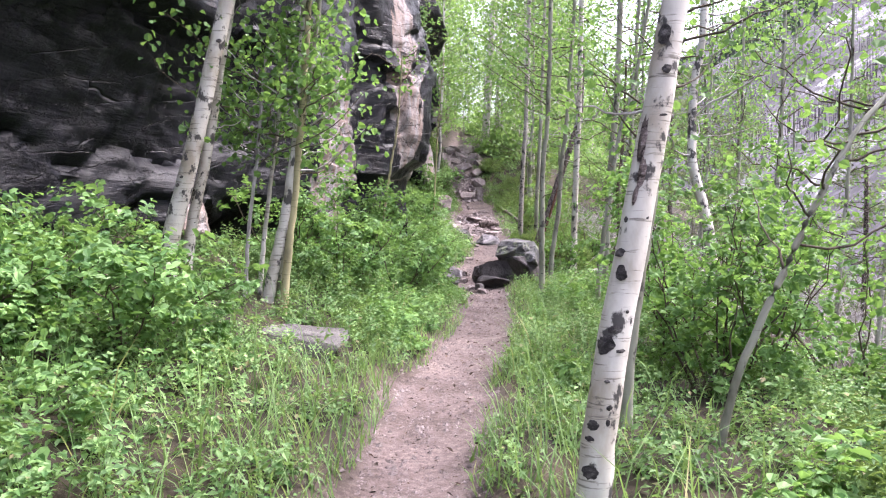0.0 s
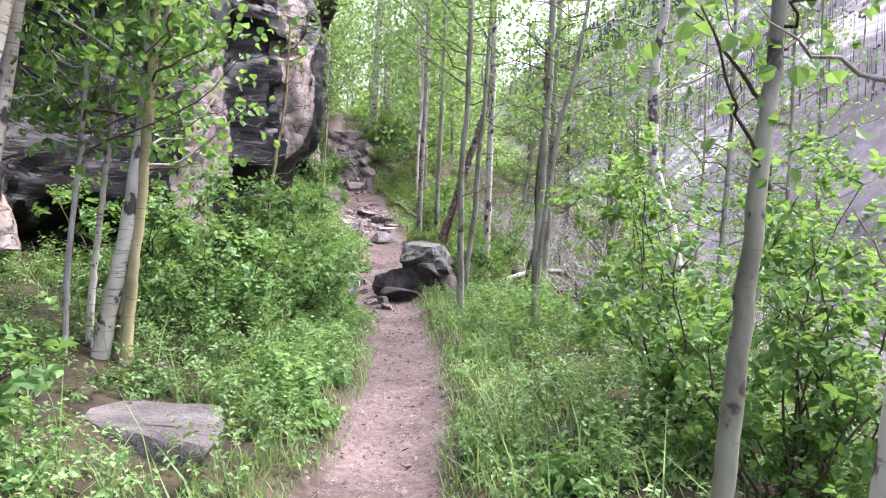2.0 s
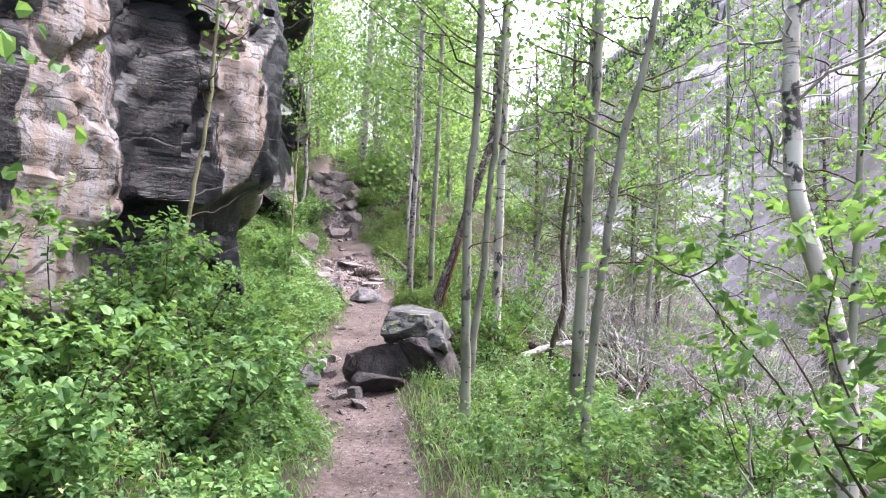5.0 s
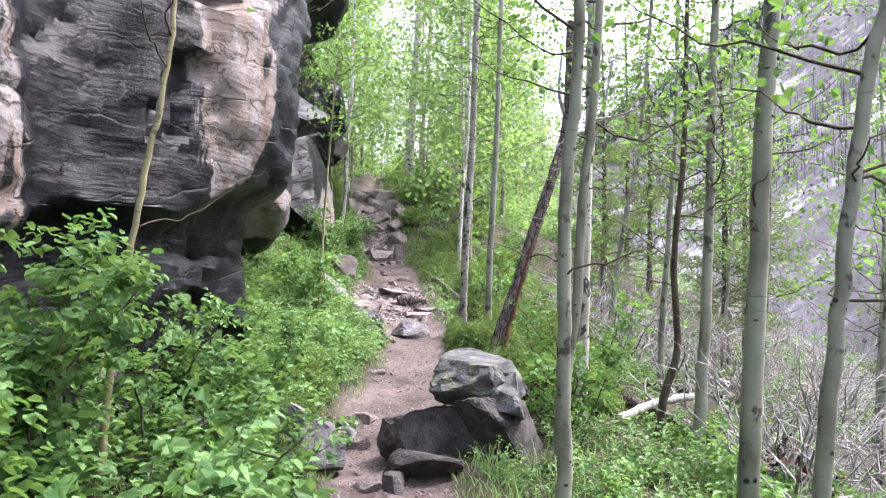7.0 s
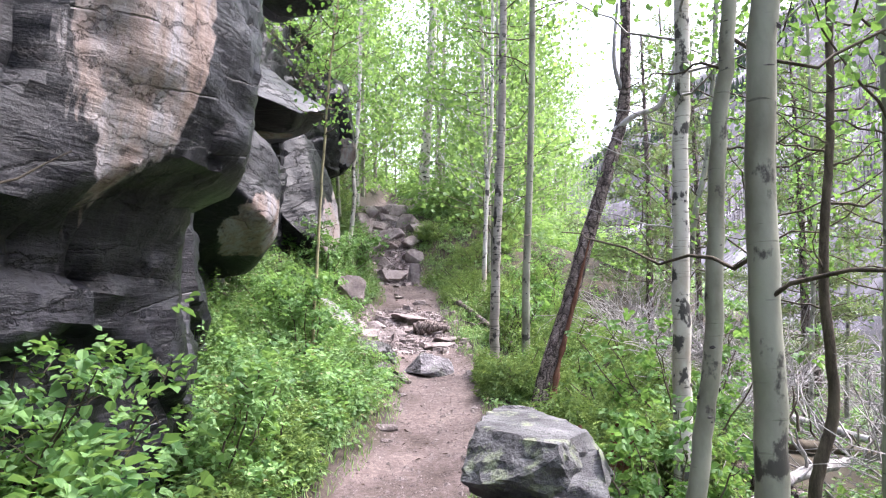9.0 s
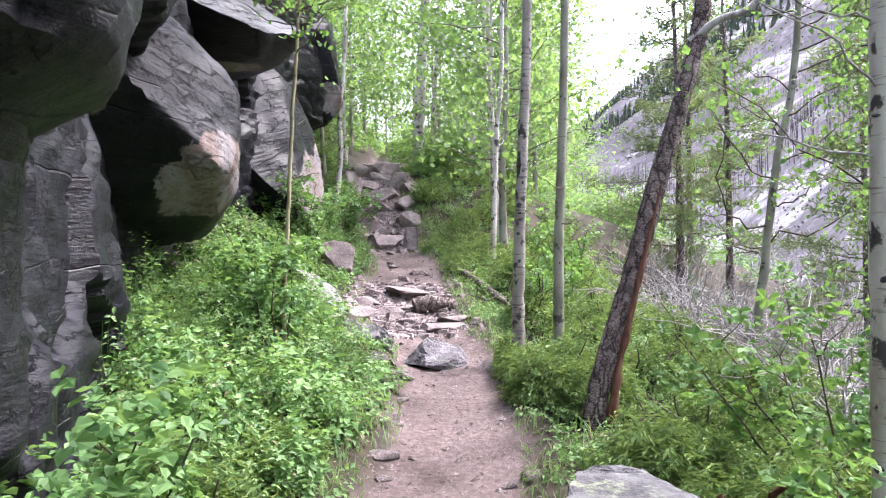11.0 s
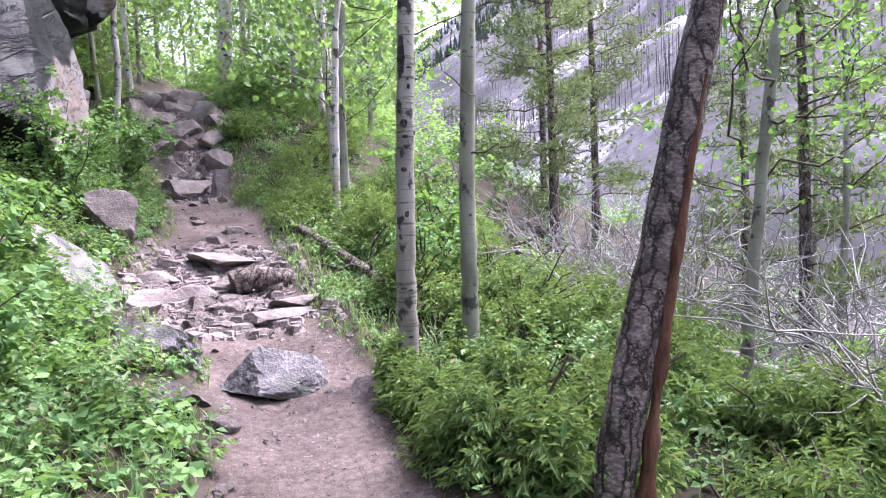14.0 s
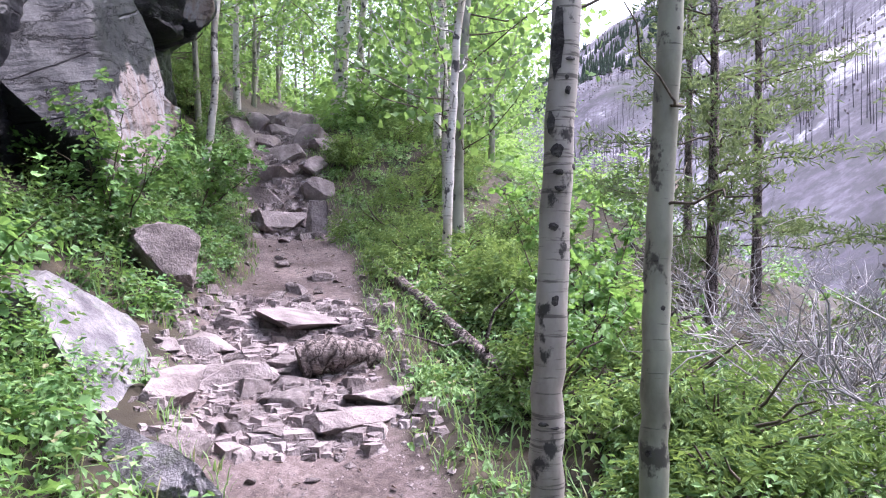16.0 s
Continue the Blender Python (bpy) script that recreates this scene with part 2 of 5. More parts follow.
L_FAR = leaf_material("young_aspen_leaf", (0.08, 0.165, 0.055), (0.22, 0.355, 0.13), 0.5)
L_BUSH = leaf_material("shrub_leaf", (0.035, 0.10, 0.03), (0.225, 0.39, 0.135), 0.33)
L_HERB = leaf_material("herb_leaf", (0.035, 0.10, 0.03), (0.23, 0.37, 0.14), 0.28, 0.5, (0.28, 0.24, 0.14))
L_GRASS = leaf_material("grass_blade", (0.07, 0.15, 0.05), (0.22, 0.34, 0.13), 0.35, 0.55, (0.34, 0.29, 0.15))
L_JUNIPER = leaf_material("juniper_needle", (0.035, 0.085, 0.03), (0.24, 0.345, 0.115), 0.28, 0.8)
L_PINE = leaf_material("pine_needle", (0.07, 0.105, 0.055), (0.19, 0.25, 0.13), 0.35, 0.6)
L_DRY = leaf_material("dry_rusty_sprig", (0.15, 0.105, 0.05), (0.29, 0.215, 0.11), 0.25, 0.7)
L_DARKFIR = leaf_material("far_fir_needle", (0.03, 0.05, 0.03), (0.06, 0.085, 0.05), 0.1, 0.8)
L_BRUSH = leaf_material("dry_hillside_brush", (0.05, 0.048, 0.045), (0.15, 0.135, 0.14), 0.1, 0.9, (0.10, 0.14, 0.06))
L_LITTER = leaf_material("dead_leaf_litter", (0.02, 0.013, 0.01), (0.10, 0.065, 0.045), 0.0, 0.9)
M_SNAG = rough_bark_material("far_burnt_snag", (0.03, 0.028, 0.031), (0.06, 0.056, 0.062), (0.12, 0.112, 0.122), 0.3)

# ---------- geometry helpers ----------
rng = np.random.default_rng(7)


class Geo:
    """Collects vertices and polygons, and makes one mesh of them."""

    def __init__(self):
        self.v, self.f, self.n = [], [], 0

    def add(self, verts, faces):
        verts, faces = np.asarray(verts, float).reshape(-1, 3), np.asarray(faces, int)
        self.v.append(verts)
        self.f.append(faces + self.n)
        self.n += len(verts)

    def mesh(self, name, mat, smooth=False):
        me = bpy.data.meshes.new(name)
        v = np.concatenate(self.v)
        idx = np.concatenate([f.ravel() for f in self.f])
        tot = np.concatenate([np.full(len(f), f.shape[1]) for f in self.f])
        me.vertices.add(len(v))
        me.vertices.foreach_set("co", v.ravel())
        me.loops.add(len(idx))
        me.loops.foreach_set("vertex_index", idx.astype(np.int32))
        me.polygons.add(len(tot))
        me.polygons.foreach_set("loop_start", np.concatenate([[0], np.cumsum(tot)[:-1]]).astype(np.int32))
        me.polygons.foreach_set("use_smooth", np.full(len(tot), smooth))
        me.update(calc_edges=True)
        me.validate()
        me.materials.append(mat)
        return me


def unit(a):
    return a / np.maximum(np.linalg.norm(a, axis=-1, keepdims=True), 1e-9)


def spline(pts, n):
    """n points on a smooth curve through pts."""
    pts = np.asarray(pts, float)
    if len(pts) == 2:
        return pts[0] + (pts[1] - pts[0]) * np.linspace(0, 1, n)[:, None]
    p = np.vstack([2 * pts[0] - pts[1], pts, 2 * pts[-1] - pts[-2]])
    u = np.linspace(0, len(pts) - 1 - 1e-6, n)
    i = u.astype(int)
    t = (u - i)[:, None]
    a, b, c, d = p[i], p[i + 1], p[i + 2], p[i + 3]
    return 0.5 * (2 * b + (c - a) * t + (2 * a - 5 * b + 4 * c - d) * t ** 2 + (3 * b - 3 * c + d - a) * t ** 3)


def tube(geo, pts, r0, r1, seg=8, flare=0.0, knots=0.0):
    pts = np.asarray(pts, float)
    n = len(pts)
    tan = unit(np.gradient(pts, axis=0))
    ref = np.where(np.abs(tan[:, 2:3]) > 0.9, [[1.0, 0, 0]], [[0, 0, 1.0]])
    a = unit(np.cross(tan, ref))
    b = np.cross(tan, a)
    r = np.linspace(r0, r1, n)
    if flare:
        r = r * (1 + flare * np.exp(-np.arange(n) / max(1.0, n * 0.03)))
    if knots:
        r = r * (1 + knots * rng.normal(size=n))
    ang = np.linspace(0, 2 * np.pi, seg, endpoint=False)
    ring = a[:, None, :] * np.cos(ang)[None, :, None] + b[:, None, :] * np.sin(ang)[None, :, None]
    v = (pts[:, None, :] + ring * r[:, None, None]).reshape(-1, 3)
    i, j = np.meshgrid(np.arange(n - 1), np.arange(seg), indexing="ij")
    k = (j + 1) % seg
    geo.add(v, np.stack([i * seg + j, i * seg + k, (i + 1) * seg + k, (i + 1) * seg + j], -1).reshape(-1, 4))


def leaves(geo, p, size, up=0.5, long=1.0, way=None, round_leaf=True, nor=None):
    """A leaf at each point of p: facing partly up, folded along its rib."""
    p = np.asarray(p, float)
    n = len(p)
    nor = unit(rng.normal(size=(n, 3)) + np.array([0, 0, up * 2.5])) if nor is None else unit(nor)
    u = way if way is not None else rng.normal(size=(n, 3))
    u = unit(u - nor * np.sum(u * nor, 1, keepdims=True))
    w = np.cross(nor, u)
    s = (np.asarray(size) * rng.uniform(0.65, 1.25, n))[:, None]
    h = s * 0.5 / long
    f = nor * s * 0.14
    if round_leaf:
        v = np.stack([p, p + u * s * 0.3 + w * h + f, p + u * s * 0.75 + w * h * 0.75 + f, p + u * s - f * 0.6,
                      p + u * s * 0.75 - w * h * 0.75 + f, p + u * s * 0.3 - w * h + f], 1).reshape(-1, 3)
        o = np.arange(n)[:, None] * 6
        geo.add(v, np.concatenate([o + [0, 1, 2, 3], o + [0, 3, 4, 5]]))
    else:
        v = np.stack([p, p + u * s * 0.5 + w * h + f, p + u * s, p + u * s * 0.5 - w * h + f], 1).reshape(-1, 3)
        o = np.arange(n)[:, None] * 4
        geo.add(v, np.concatenate([o + [0, 1, 2], o + [0, 2, 3]]))


def sprigs(geo, base, axis, length, per, size, long=1.7, tilt=0.5, round_leaf=True):
    """Leaves set in turn round short stems that start at base and run along axis."""
    n = len(base)
    axis = unit(axis)
    ref = np.where(np.abs(axis[:, 2:3]) > 0.9, [[1.0, 0, 0]], [[0, 0, 1.0]])
    a = unit(np.cross(axis, ref))
    b = np.cross(axis, a)
    turn = rng.uniform(0, 6.28, (n, 1)) + np.arange(per) * 2.4
    side = a[:, None] * np.cos(turn)[..., None] + b[:, None] * np.sin(turn)[..., None]
    j = np.broadcast_to(((np.arange(per) + 0.5) / per)[None], (n, per))
    p = base[:, None] + axis[:, None] * (np.asarray(length).reshape(-1, 1) * j)[..., None]
    way = side * (1.15 - j[..., None]) + axis[:, None] * (tilt + 0.7 * j[..., None])
    nor = axis[:, None] * 0.8 + [0, 0, 0.55] + rng.normal(size=(n, per, 3)) * 0.28
    leaves(geo, p.reshape(-1, 3), size * (1.15 - 0.45 * j).ravel(), 0, long, way.reshape(-1, 3), round_leaf, nor.reshape(-1, 3))


def stalks(geo, a, b, width=0.003):
    """Thin flat stalks from points a to points b."""
    s = unit(np.cross(b - a, rng.normal(size=a.shape))) * width
    o = np.arange(len(a))[:, None] * 4
    geo.add(np.stack([a - s, a + s, b + s * 0.5, b - s * 0.5], 1).reshape(-1, 3), o + [0, 1, 2, 3])


def dome(n, low=0.05):
    """Random directions over the upper half of a ball."""
    a, z = rng.uniform(0, 6.28, n), rng.uniform(low, 1, n)
    r = np.sqrt(1 - z * z)
    return np.stack([r * np.cos(a), r * np.sin(a), z], -1)


def blades(geo, p, height, width=0.006, lean=0.5):
    p = np.asarray(p, float)
    n = len(p)
    d = rng.normal(size=(n, 3)) * [1, 1, 0]
    d = unit(d)
    h = (height * rng.uniform(0.5, 1.3, n))[:, None]
    l = h * lean * rng.uniform(0.2, 1.2, n)[:, None]
    s = np.cross(d, [0, 0, 1.0]) * width
    mid = p + d * l * 0.35 + [0, 0, 1] * h * 0.6
    tip = p + d * l + [0, 0, 1] * h
    v = np.stack([p - s, p + s, mid + s * 0.8, mid - s * 0.8, tip], 1).reshape(-1, 3)
    o = np.arange(n)[:, None] * 5
    geo.add(v, o + [0, 1, 2, 3])
    geo.f.append(o + [3, 2, 4] + geo.n - len(v))


def smooth01(x):
    x = np.clip(x, 0, 1)
    return x * x * (3 - 2 * x)


# ---------- lie of the land ----------
TRAIL_Y = [-12, 0, 3.3, 5.4, 7.6, 10.2, 12, 13.4, 14.6, 16.3, 18, 19.2, 20.2, 21.4, 23, 25.5, 29, 33, 41, 60]
TRAIL_X = [0.6, -0.15, -0.15, 0.0, 0.38, 0.63, 0.60, 0.42, 0.72, 1.06, 1.2, 1.12, 0.92, 0.93, 1.06, 0.95, 0.55, 0.5, 0.8, 2.0]
TRAIL_W = [0.34, 0.34, 0.33, 0.36, 0.33, 0.32, 0.42, 0.5, 0.5, 0.46, 0.44, 0.5, 0.6, 0.62, 0.50, 0.46, 0.42, 0.3, 0.0, 0.0]
RISE_Y = [-12, -2, 0, 1.5, 3.3, 7, 10, 13, 15.7, 18.4, 21.4, 25.0, 26.3, 27.9, 29.5, 31, 33, 41, 60, 120]
RISE_Z = [-0.9, -0.15, 0.0, 0.18, 0.34, 0.45, 0.56, 0.69, 0.96, 1.33, 1.95, 2.72, 3.25, 4.1, 4.7, 5.1, 5.4, 7.2, 10, 14]


def trail_x(y):
    return np.interp(y, TRAIL_Y, TRAIL_X)


def trail_w(y):
    return np.interp(y, TRAIL_Y, TRAIL_W)


def trail_z(y):
    return np.interp(y, RISE_Y, RISE_Z)


def wave(x, y, f, seed):
    """Cheap smooth unevenness from a few crossed waves."""
    r = np.random.default_rng(seed)
    out = 0
    for k in range(5):
        a, q, ph = r.uniform(0, 6.28), f * r.uniform(0.6, 1.7), r.uniform(0, 6.28)
        out = out + np.sin((x * np.cos(a) + y * np.sin(a)) * q + ph)
    return out / 5


def land(x, y):
    """Height of the ground."""
    x, y = np.asarray(x, float), np.asarray(y, float)
    tz, d, w = trail_z(y), x - trail_x(y), trail_w(y)
    u = np.maximum(-d - w, 0)
    steep = 0.24 + 0.34 * smooth01((y - 18.5) / 3) + 0.2 * smooth01((y - 26) / 4)
    left = steep * u + 0.03 * np.minimum(u, 6) ** 2 + 0.05 * smooth01(u / 0.15)
    v = np.maximum(d - w, 0)
    shelf = 0.06 * smooth01(v / 0.2) + 0.05 * np.minimum(v, 1.0)
    drop = np.maximum(v - 1.6 - 0.4 * np.sin(y * 0.5), 0)
    right = shelf - 0.34 * np.minimum(drop, 18)
    z = tz + np.where(d < 0, left, right)
    off = smooth01((np.abs(d) - w) / 0.4)
    z = z + off * (0.05 * wave(x, y, 2.6, 1) + 0.03 * wave(x, y, 7, 2)) + (1 - off) * (0.015 * wave(x, y, 5, 3) + 0.008 * wave(x, y, 17, 4) + 0.04 * (np.abs(d) / np.maximum(w, 0.1)) ** 2)
    hx = np.maximum(x - 34, 0)
    h = 0.88 * hx / (1 + hx / 4200)
    uneven = smooth01(hx / 60) * (22 * wave(x, y, 0.02, 5) + 7 * wave(x, y, 0.07, 6) + 2 * wave(x, y, 0.21, 8))
    valley = smooth01((x - 12) / 25)
    z = z * (1 - valley) + (-5.5 + h + uneven) * valley
    return z


def ground_sheet():
    xs = np.concatenate([-np.geomspace(4.2, 400, 22)[::-1], np.arange(-4, 4.4, 0.1), np.geomspace(4.5, 40, 26), np.geomspace(43, 1300, 60)])
    ys = np.concatenate([-np.geomspace(3.4, 500, 16)[::-1], np.arange(-3, 28, 0.15), np.geomspace(28.2, 1900, 74)])
    X, Y = np.meshgrid(xs, ys, indexing="ij")
    Z = land(X, Y)
    nx, ny = X.shape
    i, j = np.meshgrid(np.arange(nx - 1), np.arange(ny - 1), indexing="ij")
    g = Geo()
    g.add(np.stack([X, Y, Z], -1).reshape(-1, 3), np.stack([i * ny + j, (i + 1) * ny + j, (i + 1) * ny + j + 1, i * ny + j + 1], -1).reshape(-1, 4))
    me = g.mesh("ground", M_GROUND, True)
    d = np.abs(X - trail_x(Y)) - trail_w(Y) + 0.10 * wave(X, Y, 3.5, 11) + 0.05 * wave(X, Y, 11, 12)
    a = me.attributes.new("path", "FLOAT", "POINT")
    a.data.foreach_set("value", (1 - smooth01((d + 0.08) / 0.2)).ravel())
    a = me.attributes.new("burnt", "FLOAT", "POINT")
    a.data.foreach_set("value", smooth01((X - 8) / 14).ravel())
    return tagged(new("ground", me), "forest floor with a pinkish gravel footpath climbing through it", "ground", kind="structure")


# ---------- the cliff ----------
CLIFF = [(-4.9, -9), (-4.3, 0), (-3.7, 4), (-3.0, 7), (-2.2, 9), (-1.6, 10.6), (-1.0, 12), (-0.65, 13.3), (-0.55, 14.4), (-1.0, 16.0), (-1.3, 18), (-1.4, 20.3), (-1.25, 22.0), (-0.8, 23.9), (-0.35, 25.2), (-0.8, 26.5), (-2.4, 28.4), (-6, 31)]
# y, z, reach in y, reach in z, how far it stands out
BULGES = [
    (13.4, 4.1, 1.3, 1.4, 0.30), (10.2, 2.6, 0.8, 1.6, 0.30), (11.45, 3.2, 0.4, 2.2, -0.3), (16.2, 4.5, 0.9, 0.7, 0.35), 
    (20.4, 3.9, 0.6, 0.9, -0.45), (6.0, 5.0, 4.0, 2.0, 0.3), (7.9, 1.5, 0.4, 0.8, 0.3), (4.6, 1.6, 0.7, 0.8, 0.35),
]
# from y, z to y, z: the rock steps back below this edge, so far
LIPS = [(10.9, 2.35, 14.7, 3.05, 0.22), (-4.0, 1.5, 8.6, 1.7, 0.5), (16.8, 3.95, 20.6, 4.6, 0.3), (24.4, 5.2, 26.0, 5.3, 0.35), (14.4, 4.6, 17.6, 4.9, 0.3), (9.0, 1.9, 10.8, 1.6, 0.3), (1.0, 3.4, 8.8, 3.9, 0.3)]
# Bare pale spots; the last one paints in grey light on the left face.
PALE = [(10.25, 2.6, 0.6, 1.4), (12.65, 3.3, 0.42, 0.75), (12.55, 4.0, 0.4, 0.75), (12.7, 4.8, 0.5, 0.75), (8.0, 1.5, 0.35, 0.55), (4.6, 1.7, 0.7, 0.7), (24.9, 4.1, 0.35, 0.9),
        (20.9, 3.9, 0.35, 0.5), (5.6, 4.2, 0.7, 0.5), (22.9, 3.4, 0.5, 0.4), (23.4, 5.2, 0.5, 0.4), (3.7, 2.5, 0.5, 0.8)]


def cliff_top(y):
    return np.interp(y, [-10, 15, 21, 24, 26.5, 29, 32], [8, 8, 7.8, 7.2, 6.7, 5.6, 5.5])


def cliff():
    line = spline([(x, y, 0) for x, y in CLIFF], 460)
    step = np.concatenate([[0], np.cumsum(np.linalg.norm(np.diff(line, axis=0), axis=1))])
    s = np.concatenate([np.linspace(0, 11, 60)[:-1], np.linspace(11, 37.5, 400)[:-1], np.linspace(37.5, step[-1], 50)])
    P = np.stack([np.interp(s, step, line[:, k]) for k in range(2)], -1)
    T = unit(np.gradient(P, axis=0))
    N = np.stack([T[:, 1], -T[:, 0]], -1)
    rows = 136
    g = Geo()
    V = np.zeros((len(s), rows, 3))
    A = np.zeros((len(s), rows))
    for i in range(len(s)):
        x, y = P[i]
        base = float(land(x, y)) - 0.6
        top = float(cliff_top(y))
        early = float(1 - smooth01((y - 9) / 4))
        for k in range(rows):
            if k < rows - 6:
                z = base + (top - base) * (k / (rows - 7)) ** 1.35
                back = 0
            else:
                z, back = top + 0.25 * (k - rows + 7), -((k - rows + 7) ** 1.6)
            q = Vector((s[i] * 0.55, z * 0.6, 3.7))
            warp = noise.noise_vector(q * 1.7)
            o = 0.13 * noise.noise(q * 0.9) + 0.015 * (noise.ridged_multi_fractal(q * 1.3 + Vector((4, 1, 0)), 0.9, 2.1, 3, 1.0, 2.0) - 1.0)
            # blocks between cracks, dipping gently
            for f, amount, slope, crack in ((0.5, 0.09, 0.17, 0.04), (1.4, 0.02, 0.04, 0.02), (3.6, 0.005, 0.012, 0.01)):
                here = Vector((s[i] * 0.75 * f + z * 0.3 * f, z * 1.25 * f - s[i] * 0.2 * f, 1.5 + f)) + 0.3 * warp
                d, near = noise.voronoi(here)
                tilt, off = noise.noise_vector(near[0] * 7.3), here - near[0]
                o += amount * 1.4 * noise.noise(near[0] * 5.1) + slope * (tilt.x * off.x + tilt.y * off.y) / 0.5 - crack * math.exp(-((d[1] - d[0]) / 0.05) ** 2)
            # thin beds, each standing a little out over the one below
            for f, amount in ((1.5, 0.03 + 0.07 * float(smooth01((z - 3.8) / 0.6) * smooth01((y - 15) / 2))), (4.3, 0.018)):
                bed = z * f + s[i] * 0.11 * f + 0.9 * warp.y + 0.5 * noise.noise(q * 3.1)
                o += amount * (bed - math.floor(bed)) * (0.6 + 0.8 * noise.noise(q * 1.4 + Vector((0, 9, 0))))
            o += 0.02 * noise.noise(Vector((s[i] * 1.5, z * 9 - s[i] * 1.2, 2))) + 0.018 * noise.noise(q * 16)
            o += 0.05 * max(0.0, z - base - 1.5) * early
            for by, bz, ry, rz, amount in BULGES:
                e = ((y - by) / ry) ** 2 + ((z - bz) / rz) ** 2
                if e < 4:
                    o += amount * math.exp(-e * e)
            for y0, z0, y1, z1, depth in LIPS:
                if y0 - 0.8 < y < y1 + 0.8:
                    edge = z0 + (z1 - z0) * (y - y0) / (y1 - y0) + 0.25 * warp.x
                    under = min(1.0, max(0.0, (edge - z) / 0.16))
                    fade = min(1.0, (y - y0 + 0.8) / 0.8, (y1 + 0.8 - y) / 0.8)
                    o -= depth * under * max(0.0, fade) * (1 - 0.35 * min(1.0, max(0.0, (edge - z) / 1.7)))
            pale = 0.0
            for by, bz, ry, rz in PALE:
                e = ((y - by) / ry) ** 2 + ((z - bz) / rz) ** 2
                pale = max(pale, math.exp(-e))
            V[i, k] = (x + N[i, 0] * (o + back), y + N[i, 1] * (o + back), z)
            A[i, k] = 0.9 * pale + 0.22 * noise.noise(q * 2.2)
    n = len(s)
    i, j = np.meshgrid(np.arange(n - 1), np.arange(rows - 1), indexing="ij")
    g.add(V.reshape(-1, 3), np.stack([i * rows + j, (i + 1) * rows + j, (i + 1) * rows + j + 1, i * rows + j + 1], -1).reshape(-1, 4))
    me = g.mesh("cliff", M_CLIFF, True)
    me.set_sharp_from_angle(angle=radians(42))
    a = me.attributes.new("pale", "FLOAT", "POINT")
    a.data.foreach_set("value", A.ravel())
    return tagged(new("cliff", me), "overhanging rock face stained black with bare pink patches", "cliff", kind="structure")


# ---------- trees ----------


def thing(name, at, label, category, group=""):
    e = new(name)
    e.location = at
    return tagged(e, label, category, group)


def part(owner, name, me, label=""):
    o = new(name, me)
    o.parent = owner
    return tagged(o, label)


def limb(start, way, length, rise=0.4, wiggle=0.12, n=9):
    """Points along a crooked branch."""
    t = np.linspace(0, 1, n)[:, None]
    p = start + unit(np.asarray(way, float)) * length * t + np.array([0, 0, 1]) * rise * length * t ** 2
    j = np.cumsum(rng.normal(size=(n, 3)) * wiggle * length / n, 0)
    j[0] = 0
    return p + j


def aspen(name, at, shape, r0, r1, bark, label, leaf=None, crown=(2.5, 7), spread=1.0, count=26, leaf_count=900, leaf_size=0.05, bare=4, group="aspens", seg=12, round_leaf=True, fine=True):
    """A slim tree along the given offsets from its foot: trunk, dead twigs, leafy branches."""
    e = thing(name, at, label, "tree", group)
    rings = 44 if fine else 16
    pts = spline([(0, 0, -0.25)] + list(shape), rings)
    pts[1:] += rng.normal(size=(rings - 1, 3)) * [0.003, 0.003, 0]
    g = Geo()
    tube(g, pts, r0, r1, seg, flare=0.35, knots=0.012)
    part(e, "trunk", g.mesh("trunk", bark, True))
    if fine and r0 > 0.035 and bark is not M_TWIG:
        scars(e, shape, r0, r1, [(rng.uniform(0.3, 4.0), rng.uniform(170, 350), rng.uniform(0.1, 0.4) * r0, rng.uniform(0.06, 0.3) * r0) for _ in range(16)], M_SCAR, 10)
    z = pts[:, 2]

    def on(h):
        return np.array([np.interp(h, z, pts[:, k]) for k in range(3)])
    b, l = Geo(), Geo()
    for h in rng.uniform(1.3, crown[0] + 0.9, bare):
        a = rng.uniform(0, 6.28)
        q = limb(on(h), (np.cos(a), np.sin(a), 0.1), rng.uniform(0.25, 0.8), 0.2, 0.3)
        tube(b, q, 0.007, 0.002, 5)
    for h in np.linspace(crown[0], min(crown[1], z[-1]), count):
        a = rng.uniform(0, 6.28)
        ln = spread * rng.uniform(0.5, 1.1) * (1.15 - 0.6 * (h - crown[0]) / max(0.1, crown[1] - crown[0]))
        q = limb(on(h), (np.cos(a), np.sin(a), 0.15), ln, 0.35, 0.3, 9 if fine else 5)
        tube(b, q, 0.006 + 0.09 * r0, 0.003, 4 if fine else 3)
        if leaf:
            m = max(6, int(leaf_count / count))
            pick = q[rng.integers(len(q) // 3, len(q), m)]
            leaves(l, pick + rng.normal(size=(m, 3)) * [0.16, 0.16, 0.11] * (0.5 + 0.45 * spread), leaf_size, 0.15, 1.0, None, round_leaf)
    if b.n:
        tagged(part(e, "branches", b.mesh("branches", M_TWIG if bark is not M_WHITE else M_DEAD, True)), kind="stuff")
    if l.n:
        tagged(part(e, "foliage", l.mesh("foliage", leaf, False), "light green rounded leaves"), kind="stuff")
    return e


